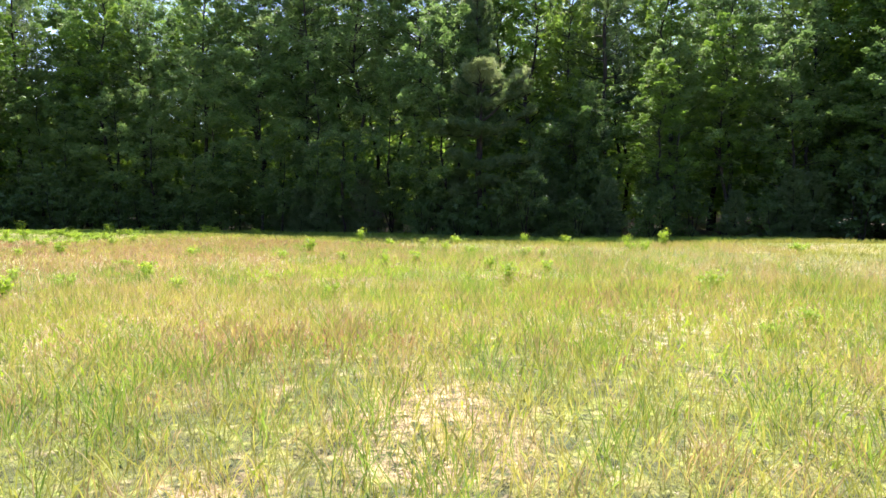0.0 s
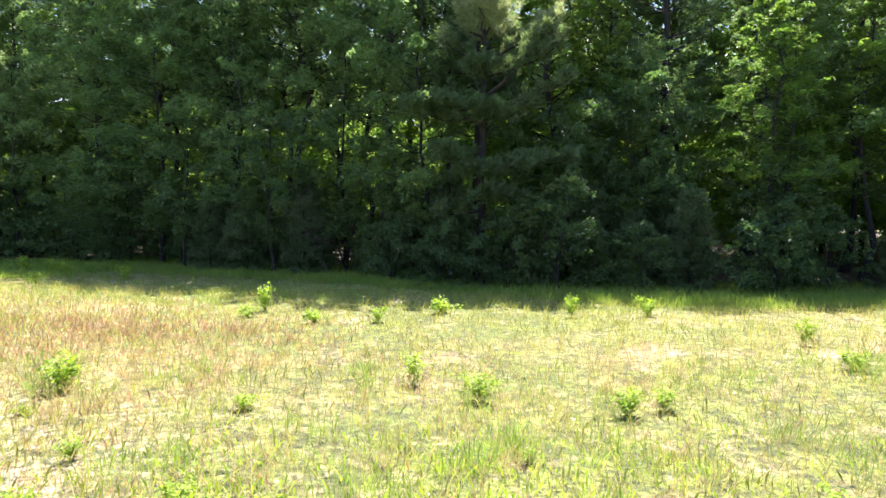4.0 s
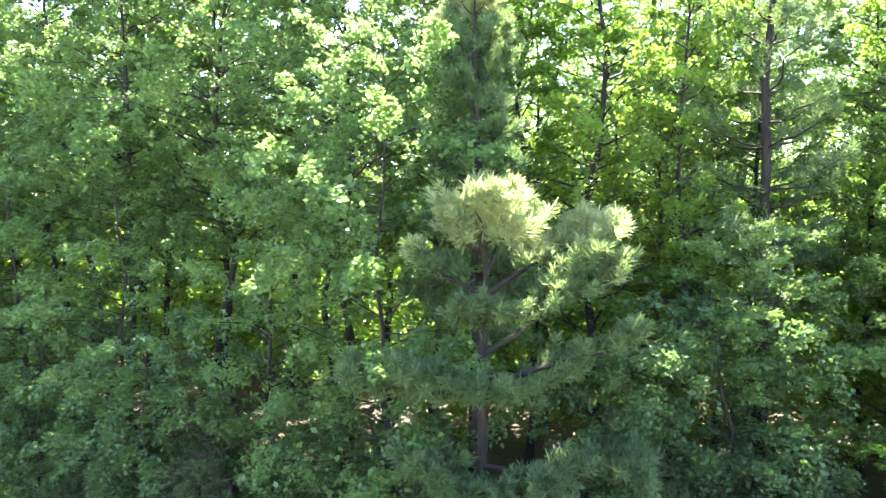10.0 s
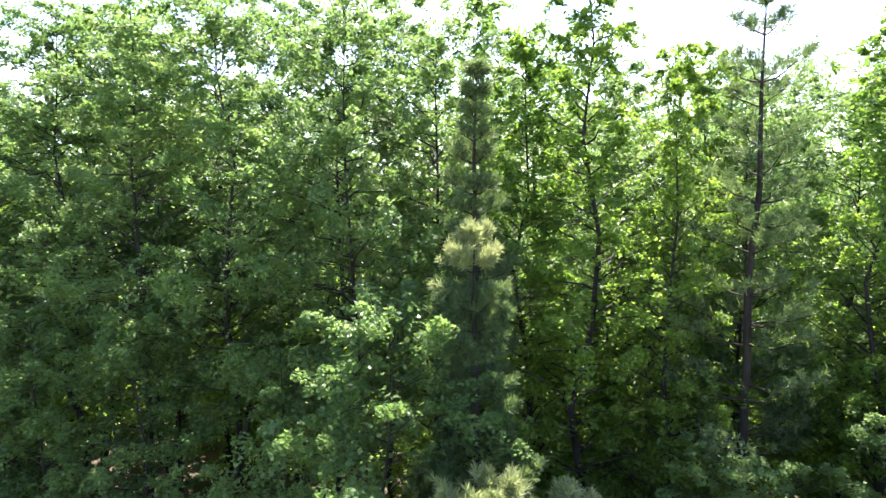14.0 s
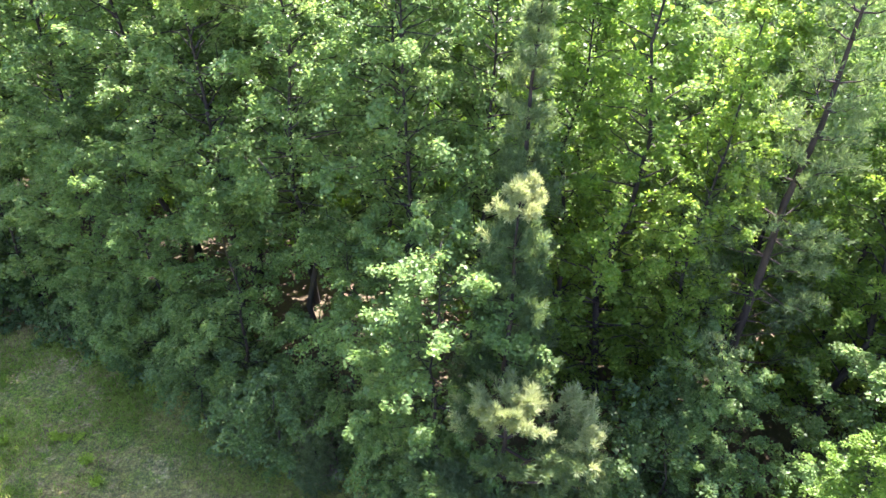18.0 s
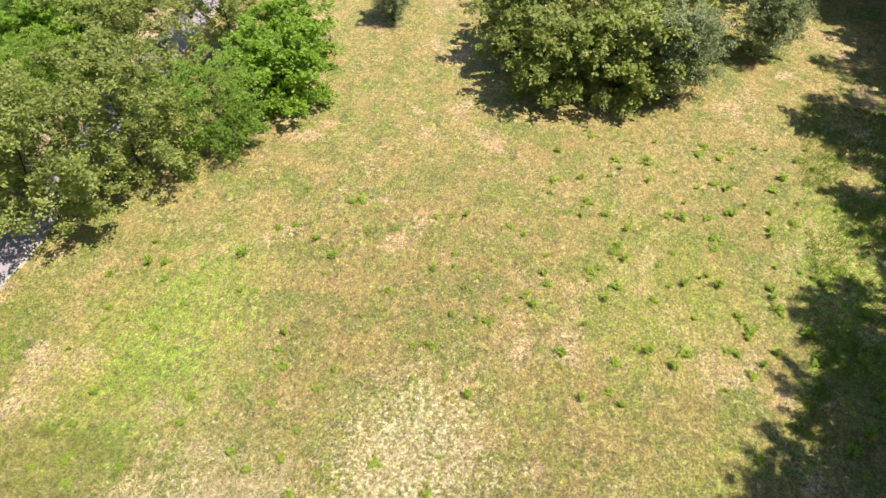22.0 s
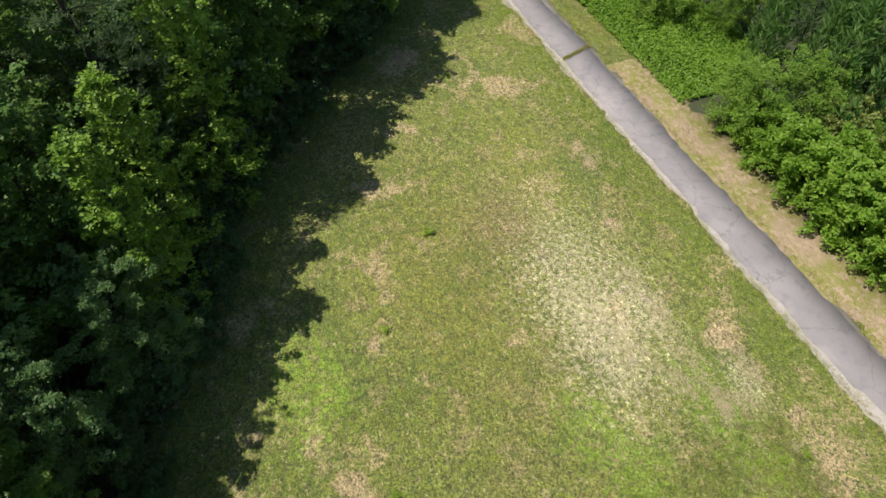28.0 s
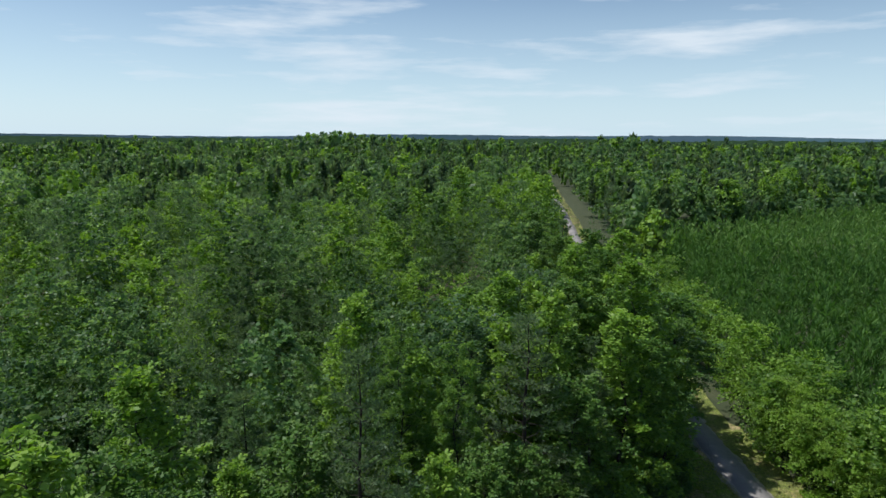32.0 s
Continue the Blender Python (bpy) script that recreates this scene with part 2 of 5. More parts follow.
def add_patch(m, x, y, rx, ry, colour, scale, lo=0.475, hi=0.555):
    """A worn or fresh patch of uneven outline, broken up by streaks."""
    N, L = m.node_tree.nodes, m.node_tree.links
    p = next(n for n in N if n.type == "BSDF_PRINCIPLED")
    old = p.inputs["Base Color"].links[0].from_socket
    geo, mp, ln = N.new("ShaderNodeNewGeometry"), N.new("ShaderNodeMapping"), N.new("ShaderNodeVectorMath")
    mp.vector_type = "POINT"
    mp.inputs["Location"].default_value = (-x / rx, -y / ry, 0)
    mp.inputs["Scale"].default_value = (1 / rx, 1 / ry, 0)
    ln.operation = "LENGTH"
    L.new(geo.outputs["Position"], mp.inputs["Vector"])
    L.new(mp.outputs["Vector"], ln.inputs[0])
    fade = N.new("ShaderNodeMapRange")
    fade.inputs["From Min"].default_value, fade.inputs["From Max"].default_value = 1.25, 0.35
    fade.inputs["To Min"].default_value, fade.inputs["To Max"].default_value = -0.14, 0.012
    L.new(ln.outputs["Value"], fade.inputs["Value"])
    n = noise_node(N, L, scale * 2.6, 10, 0.84, geo.outputs["Position"])
    add = N.new("ShaderNodeMath")
    L.new(n.outputs["Fac"], add.inputs[0])
    L.new(fade.outputs["Result"], add.inputs[1])
    r = ramp_node(N, [(lo, (0, 0, 0)), (hi, (0.8, 0.8, 0.8))])
    L.new(add.outputs[0], r.inputs["Fac"])
    mx = N.new("ShaderNodeMixRGB")
    mx.inputs[2].default_value = (*colour, 1)
    L.new(r.outputs["Color"], mx.inputs[0])
    L.new(old, mx.inputs[1])
    L.new(mx.outputs["Color"], p.inputs["Base Color"])


add_drift(M_FIELD, (0.31, 0.22, 0.088), 0.0, -15.0, 0.45)
def add_grain(m, scales):
    """Tufts and gaps: fine light and dark speckle over the whole surface."""
    N, L = m.node_tree.nodes, m.node_tree.links
    p = next(n for n in N if n.type == "BSDF_PRINCIPLED")
    geo = N.new("ShaderNodeNewGeometry")
    for scale, low, high in scales:
        old = p.inputs["Base Color"].links[0].from_socket
        n = noise_node(N, L, scale, 7, 0.75, geo.outputs["Position"])
        r = ramp_node(N, [(0.36, (low, low, low)), (0.66, (high, high, high * 0.95))])
        L.new(n.outputs["Fac"], r.inputs["Fac"])
        mx = N.new("ShaderNodeMixRGB")
        mx.blend_type = "MULTIPLY"
        mx.inputs[0].default_value = 1.0
        L.new(old, mx.inputs[1])
        L.new(r.outputs["Color"], mx.inputs[2])
        L.new(mx.outputs["Color"], p.inputs["Base Color"])


FRESH, PALE_STRAW, BROWN, LANE = (0.175, 0.285, 0.022), (0.56, 0.49, 0.33), (0.20, 0.145, 0.065), (0.125, 0.165, 0.026)
for cx, cy, rx, ry, col, sc in ((10, -1.4, 60, 2.2, LANE, 0.9), (0, 34.5, 16, 4.5, FRESH, 0.9), (-24, 42, 14, 6, FRESH, 0.9), (-22, 31, 10, 8, (0.20, 0.235, 0.035), 1.2), (3, 12, 10, 5, FRESH, 0.9), (12.5, 11.5, 4.5, 3.5, FRESH, 0.9), (0.5, 16, 3.5, 2.2, FRESH, 0.9), (10, 4.5, 8, 3, FRESH, 0.9), (-12, 3, 9, 4, (0.20, 0.22, 0.03), 1.2), (30, 6, 14, 4, (0.21, 0.23, 0.035), 0.9),
                                (24, 15, 14, 9, (0.19, 0.182, 0.034), 0.9), (20, 25, 6, 4, FRESH, 0.7), (2.5, 15.5, 3.5, 2.5, FRESH, 1.4), (9, 10, 4, 3, FRESH, 1.6), (-14, 7, 12, 6, FRESH, 1.3), (4.5, 14.5, 2.5, 2.5, BROWN, 2.4),
                                (-4.4, 11.8, 6.5, 6.0, PALE_STRAW, 1.5), (-9, 20, 8, 6, PALE_STRAW, 1.5), (20, 7.5, 12, 6, PALE_STRAW, 1.2), (27, 10, 5, 4, BROWN, 1.8), (3.5, 9.5, 5.0, 3.0, PALE_STRAW, 1.5), (11.5, 2.2, 3.0, 1.4, PALE_STRAW, 1.7), (18, 4.6, 4.5, 1.6, PALE_STRAW, 1.6), (17, 8, 7, 3.0, PALE_STRAW, 1.5), (-3, 17, 3, 1.5, PALE_STRAW, 1.8)):
    add_patch(M_FIELD, cx, cy, rx, ry, col, sc)
add_grain(M_FIELD, ((22.0, 0.5, 1.6), (7.0, 0.48, 1.6), (2.4, 0.68, 1.36)))
add_cracks(M_ASPHALT, 0.28, 0.006, (0.10, 0.097, 0.095))
M_GRAVEL = surface_material("pale_gravel", [
    (1, 0, 1, (0.33, 0.295, 0.25)),
    (0.9, 0.45, 0.58, (0.21, 0.20, 0.10)),
    (3.0, 0.45, 0.65, (0.26, 0.235, 0.17)),
    (30.0, 0.45, 0.65, (0.46, 0.43, 0.40)),
], bump=0.6, bump_scale=40.0, bump_dist=0.02)
M_STRAW = surface_material("pine_straw_verge", [
    (1, 0, 1, (0.29, 0.22, 0.14)),
    (0.35, 0.42, 0.54, (0.20, 0.20, 0.05)),
    (2.5, 0.5, 0.62, (0.36, 0.27, 0.18)),
    (12.0, 0.5, 0.75, (0.24, 0.14, 0.075)),
], bump=0.6, bump_scale=20.0, bump_dist=0.03)
# floor colours darkened to stand in for the shade between young pines
M_SCRUB = surface_material("shaded_scrub_floor", [
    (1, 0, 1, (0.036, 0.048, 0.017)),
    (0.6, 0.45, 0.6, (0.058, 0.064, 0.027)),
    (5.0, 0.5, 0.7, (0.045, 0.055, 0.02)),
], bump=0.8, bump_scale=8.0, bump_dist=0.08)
M_FAR = surface_material("far_woods", [(1, 0, 1, (0.022, 0.042, 0.022)), (0.01, 0.45, 0.6, (0.035, 0.06, 0.026))], rough=1.0, bump=1.0, bump_scale=0.08, bump_dist=6.0)
# the ridge's blue is distance haze put into the base colour
M_HAZE_RIDGE = surface_material("haze_blue_ridge", [(1, 0, 1, (0.075, 0.115, 0.15)), (0.004, 0.45, 0.6, (0.065, 0.11, 0.13))], rough=1.0)
for far_mat in (M_FAR, M_HAZE_RIDGE):
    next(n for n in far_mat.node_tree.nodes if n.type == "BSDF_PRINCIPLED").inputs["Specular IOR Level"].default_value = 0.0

M_OAK = leaf_material("oak_leaves", [(0.0, (0.068, 0.135, 0.050)), (0.5, (0.106, 0.188, 0.066)), (1.0, (0.170, 0.242, 0.102))], (2.05, 2.0, 1.25), 0.46, 0.42)
M_GUM = leaf_material("sweetgum_leaves", [(0.0, (0.072, 0.148, 0.034)), (0.5, (0.118, 0.208, 0.046)), (1.0, (0.190, 0.270, 0.072))], (2.1, 2.1, 0.95), 0.5, 0.42)
M_LEAFY = leaf_material("forest_leaves", [(0.0, (0.045, 0.105, 0.020)), (0.5, (0.085, 0.165, 0.032)), (1.0, (0.145, 0.220, 0.052))], (1.7, 1.8, 0.8), 0.3, 0.5)
M_LIME = leaf_material("sunny_leaves", [(0.0, (0.095, 0.185, 0.024)), (0.5, (0.165, 0.275, 0.040)), (1.0, (0.265, 0.375, 0.066))], (1.7, 1.8, 0.6), 0.32, 0.5)
M_SUNPINE = leaf_material("pale_pine_needles", [(0.0, (0.052, 0.100, 0.052)), (0.5, (0.086, 0.145, 0.072)), (1.0, (0.165, 0.205, 0.110))], (1.9, 1.8, 0.9), 0.45, 0.5)
# paler needle colour that stands in for sunlight on the pines' tips
M_SUNTIP = leaf_material("sunlit_tip_needles", [(0.0, (0.17, 0.225, 0.11)), (0.5, (0.24, 0.29, 0.145)), (1.0, (0.34, 0.37, 0.21))], (1.5, 1.5, 1.0), 0.45, 0.5)
M_DEEP = leaf_material("dark_leaves", [(0.0, (0.048, 0.098, 0.044)), (0.5, (0.080, 0.142, 0.058)), (1.0, (0.130, 0.190, 0.080))], (1.7, 1.9, 0.8), 0.42, 0.45)
M_PINE = leaf_material("pine_needles", [(0.0, (0.055, 0.100, 0.050)), (0.5, (0.090, 0.142, 0.068)), (1.0, (0.165, 0.205, 0.115))], (1.7, 1.8, 0.9), 0.4, 0.5)
M_YOUNG = leaf_material("young_pine_needles", [(0.0, (0.056, 0.125, 0.030)), (0.5, (0.092, 0.175, 0.042)), (1.0, (0.150, 0.232, 0.060))], (1.4, 1.7, 0.6), 0.3, 0.8, 0.75, 0.8)
M_BRIGHT = leaf_material("bright_shrub_leaves", [(0.0, (0.115, 0.215, 0.022)), (0.5, (0.175, 0.290, 0.036)), (1.0, (0.260, 0.370, 0.060))], (1.6, 1.9, 0.5), 0.4, 0.5)
M_GREY = leaf_material("grey_green_leaves", [(0.0, (0.150, 0.200, 0.090)), (0.5, (0.210, 0.258, 0.118)), (1.0, (0.290, 0.325, 0.165))], (1.4, 1.5, 0.9), 0.3)
M_OLIVE = leaf_material("olive_leaves", [(0.0, (0.145, 0.190, 0.045)), (0.5, (0.215, 0.262, 0.068)), (1.0, (0.315, 0.345, 0.115))], (1.5, 1.6, 0.6), 0.38, 0.5)
M_RUST = leaf_material("rusty_grass", [(0.0, (0.26, 0.17, 0.09)), (0.5, (0.38, 0.26, 0.15)), (1.0, (0.5, 0.37, 0.23))], (1.3, 1.15, 0.8), 0.35, 0.7, 0.3)
M_TWIG = bark_material("brown_twigs", (0.05, 0.035, 0.028), (0.16, 0.12, 0.1), 9.0)
M_BLADE = leaf_material("grass_blades", [(0.0, (0.20, 0.235, 0.055)), (0.4, (0.29, 0.315, 0.080)), (0.72, (0.38, 0.365, 0.125)), (1.0, (0.47, 0.40, 0.20))], (1.45, 1.4, 0.75), 0.42, 0.6, 0.6, 0.35)
M_TUFT = leaf_material("low_tufts", [(0.0, (0.13, 0.15, 0.036)), (0.5, (0.21, 0.22, 0.058)), (1.0, (0.35, 0.305, 0.135))], (1.3, 1.3, 0.8), 0.35, 0.7, 0.6, 0.35)
M_LUSH = leaf_material("lush_grass", [(0.0, (0.10, 0.18, 0.035)), (0.5, (0.17, 0.27, 0.05)), (1.0, (0.27, 0.34, 0.08))], (1.45, 1.5, 0.7), 0.42, 0.6, 0.5, 0.35)
M_PALE = leaf_material("pale_straw", [(0.0, (0.37, 0.31, 0.18)), (1.0, (0.54, 0.46, 0.30))], (1.2, 1.15, 0.8), 0.3, 0.7, 0.2)
M_DRY = leaf_material("dry_grass_blades", [(0.0, (0.28, 0.21, 0.11)), (0.5, (0.4, 0.31, 0.16)), (1.0, (0.54, 0.44, 0.26))], (1.3, 1.2, 0.8), 0.35, 0.7, 0.2)
M_WEED = leaf_material("weed_leaves", [(0.0, (0.170, 0.270, 0.032)), (0.5, (0.250, 0.356, 0.049)), (1.0, (0.363, 0.464, 0.076))], (1.5, 1.6, 0.5), 0.45, 0.6, 0.3)
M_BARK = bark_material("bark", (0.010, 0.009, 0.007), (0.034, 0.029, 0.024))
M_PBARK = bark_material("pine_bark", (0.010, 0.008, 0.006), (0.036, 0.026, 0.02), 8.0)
M_DEAD = bark_material("dead_wood", (0.30, 0.28, 0.26), (0.60, 0.57, 0.54), 9.0)


# ---- mesh helpers ----
RNG = np.random.default_rng(7)


def mesh_from(name, verts, faces, mat, smooth=False):
    """A mesh from an (n, 3) and an (m, 3 or 4) array."""
    me = bpy.data.meshes.new(name)
    verts, faces = np.asarray(verts, np.float32), np.asarray(faces, np.int32)
    k = faces.shape[1]
    me.vertices.add(len(verts))
    me.vertices.foreach_set("co", verts.ravel())
    me.loops.add(faces.size)
    me.loops.foreach_set("vertex_index", faces.ravel())
    me.polygons.add(len(faces))
    me.polygons.foreach_set("loop_start", np.arange(0, faces.size, k, dtype=np.int32))
    me.polygons.foreach_set("loop_total", np.full(len(faces), k, np.int32))
    if smooth:
        me.polygons.foreach_set("use_smooth", np.ones(len(faces), bool))
    me.update(calc_edges=True)
    me.materials.append(mat)
    return me


def joined(pairs):
    """Several (verts, faces) as one."""
    vs, fs, n = [], [], 0
    for v, f in pairs:
        vs.append(v)
        fs.append(np.asarray(f) + n)
        n += len(v)
    return np.concatenate(vs), np.concatenate(fs)


def unit(v):
    return v / np.maximum(np.linalg.norm(v, axis=-1, keepdims=True), 1e-9)


def tube(points, radii, sides=6):
    p = np.asarray(points, float)
    d = unit(np.gradient(p, axis=0))
    ref = np.where(np.abs(d[:, 2:3]) > 0.9, [[1.0, 0, 0]], [[0, 0, 1.0]])
    u = unit(np.cross(d, ref))
    w = np.cross(d, u)
    a = np.linspace(0, 2 * np.pi, sides, endpoint=False)
    ring = p[:, None] + np.asarray(radii)[:, None, None] * (np.cos(a)[None, :, None] * u[:, None] + np.sin(a)[None, :, None] * w[:, None])
    n = len(p)
    i, j = np.meshgrid(np.arange(n - 1), np.arange(sides), indexing="ij")
    a0, a1 = i * sides + j, i * sides + (j + 1) % sides
    return ring.reshape(-1, 3), np.stack([a0, a1, a1 + sides, a0 + sides], -1).reshape(-1, 4)


def leaf_quads(centres, normals, size, rng, aspect=0.62):
    """One pointed, slightly folded leaf at each centre, facing along its normal."""
    n = len(centres)
    d = unit(np.cross(normals, rng.normal(size=(n, 3))))
    s = np.cross(normals, d)
    L = (size * rng.uniform(0.65, 1.3, n))[:, None]
    W = L * aspect * 0.5
    v = np.stack([centres - d * L * 0.5, centres + s * W - normals * W * 0.35, centres + d * L * 0.5, centres - s * W - normals * W * 0.35], 1)
    return v.reshape(-1, 3), np.arange(4 * n).reshape(n, 4)


def curve_points(a, b, rng, sag=0.0, n=5, wob=0.06):
    t = np.linspace(0, 1, n)[:, None]
    p = np.asarray(a) * (1 - t) + np.asarray(b) * t
    p[1:-1] += rng.normal(scale=wob * np.linalg.norm(np.subtract(b, a)), size=(n - 2, 3)) * [1, 1, 0.5]
    p[:, 2] += (sag * np.sin(np.pi * t))[:, 0]
    return p


def sprays(foot, dirs, length, per, size, rng, droop=0.25, tilt=0.75, aspect=0.6, wide=0.42, thick=0.12):
    """Flat drooping sprays of leaves, one along each twig: leaves alternate on both sides of it."""
    n = len(foot)
    d = unit(dirs)[:, None]
    side = unit(np.cross(d, [0, 0, 1.0]) + 1e-6)
    up = np.cross(side, d)
    s = rng.uniform(0.05, 1.0, (n, per, 1))
    lat = rng.uniform(-1, 1, (n, per, 1))
    L = np.asarray(length).reshape(-1, 1, 1) * np.ones((n, 1, 1))
    c = foot[:, None] + d * s * L + side * lat * wide * L * np.sin(np.pi * (0.12 + 0.8 * s)) + up * rng.normal(scale=thick, size=(n, per, 1)) * L
    c[..., 2:] -= droop * L * (s ** 2 + 0.5 * lat ** 2)
    nrm = unit(up + rng.normal(scale=tilt, size=(n, per, 3)) + [0, 0, 0.3])
    ax = unit(d * 0.6 + side * np.sign(lat) * 0.8 + rng.normal(scale=0.45, size=(n, per, 3)) - [0, 0, 0.35])
    ax = unit(ax - nrm * (ax * nrm).sum(-1, keepdims=True))
    sd = np.cross(nrm, ax)
    q = size * rng.uniform(0.65, 1.3, (n, per, 1))
    W = q * aspect * 0.5
    c[..., 2] = np.maximum(c[..., 2], 0.06)
    v = np.stack([c - ax * q * 0.5, c + sd * W - nrm * W * 0.3, c + ax * q * 0.5, c - sd * W - nrm * W * 0.3], 2)
    return v.reshape(-1, 3), np.arange(4 * n * per).reshape(n * per, 4)


def along(line, s):
    """Points at the shares s of a bent line."""
    k = np.linspace(0, 1, len(line))
    return np.stack([np.interp(s, k, line[:, i]) for i in range(3)], -1)


def broadleaf(h, radius, base, limbs, twigs, per, size, seed, shape="oval", spray=0.8, stems=1, lean=0.02, trunk_r=None, sides=6, droop=0.25, rise=(0.1, 0.55), gap=0.08, core=1, thick=0.12):
    """Arrays (trunk, crown) of a broad-leaved tree: limbs from base (a share of h) up, twigs along them, a spray of leaves on each twig."""
    rng = np.random.default_rng(seed)
    wood, feet, dirs, lens, inner = [], [], [], [], []
    r0 = trunk_r or 0.006 * h + 0.02
    for stem in range(stems):
        top = np.array([rng.normal(scale=lean * h), rng.normal(scale=lean * h), h * rng.uniform(0.93, 0.98)])
        if stems > 1:
            ang = 2 * np.pi * stem / stems + rng.uniform(-0.4, 0.4)
            top[:2] += radius * 0.5 * np.array([np.cos(ang), np.sin(ang)])
            top[2] *= rng.uniform(0.8, 1.0)
        line = curve_points((0.08 * stem, 0, -0.15), top, rng, 0, 9, 0.012)
        rad = r0 * (1 - np.linspace(0, 1, 9)) ** 1.2 + 0.01
        rad[0] *= 1.35
        wood.append(tube(line, rad, sides))
        count = max(4, limbs // stems)
        for k in range(count):
            f = base + (0.99 - base) * (k + rng.uniform(0.1, 0.9)) / count
            if rng.uniform() < gap:
                continue
            at = along(line, f)
            g = (f - base) / (1 - base)
            prof = {"oval": 0.4 + 0.7 * math.sin(math.pi * min(1, g * 0.8 + 0.15)), "cone": 1.0 * (1 - g) ** 0.7 + 0.14,
                    "umbrella": 0.35 + 0.8 * g ** 0.6 if g < 0.85 else 0.85, "bush": math.cos(math.pi * 0.5 * g * 0.92) ** 0.7 + 0.12,
                    "dome": 1.05 * math.sqrt(max(0.04, 1 - g * g)) * min(1, 0.55 + 2.2 * g)}[shape]
            reach = radius * prof * rng.uniform(0.65, 1.15) / (1.0 if stems == 1 else 1.4)
            ang = k * 2.4 + rng.uniform(-0.6, 0.6)
            end = at + np.array([np.cos(ang) * reach, np.sin(ang) * reach, reach * rng.uniform(*rise)])
            end[2] = min(end[2], h)
            limb = curve_points(at, end, rng, 0.06 * reach, 6, 0.07)
            wood.append(tube(limb, r0 * 0.36 * (1 - 0.6 * f) * (1 - np.linspace(0, 0.88, 6)), max(3, sides - 3)))
            m = max(3, int(twigs * (0.45 + 0.55 * reach / radius)))
            t = 1 - rng.uniform(0, 1, m) ** 1.3 * 0.8
            p = along(limb, t)
            out = unit(end - at)
            turn = rng.uniform(0.15, 1.2, m) * np.where(np.arange(m) % 2, 1, -1) * (1.1 - 0.6 * t)
            c, sn = np.cos(turn), np.sin(turn)
            dd = np.stack([out[0] * c - out[1] * sn, out[0] * sn + out[1] * c, rng.normal(0.3, 0.3 + 2.0 * thick, m)], 1)
            L = spray * rng.uniform(0.55, 1.2, m) * (1 - 0.25 * g)
            feet.append(p)
            dirs.append(dd)
            lens.append(L)
            inner.append(along(limb, rng.uniform(0.15, 0.75, m * core)) + rng.normal(scale=0.3 * spray, size=(m * core, 3)))
        m = twigs
        a = rng.uniform(0, 2 * np.pi, m)
        feet.append(np.repeat(along(line, np.array([0.96])), m, 0) + rng.normal(scale=0.12, size=(m, 3)))
        dirs.append(np.stack([np.cos(a), np.sin(a), rng.uniform(0.2, 1.6, m)], 1))
        lens.append(spray * rng.uniform(0.4, 0.8, m))
    leaves = sprays(np.concatenate(feet), np.concatenate(dirs), np.concatenate(lens), per, size, rng, droop, thick=thick)
    # denser foliage round the limbs, in the shade of the outer sprays
    c = np.concatenate(inner)
    c[:, 2] = np.maximum(c[:, 2], 0.15)
    return joined(wood), joined([leaves, leaf_quads(c, unit(rng.normal(scale=0.6, size=c.shape) + [0, 0, 0.8]), 1.35 * size, rng, 0.65)])


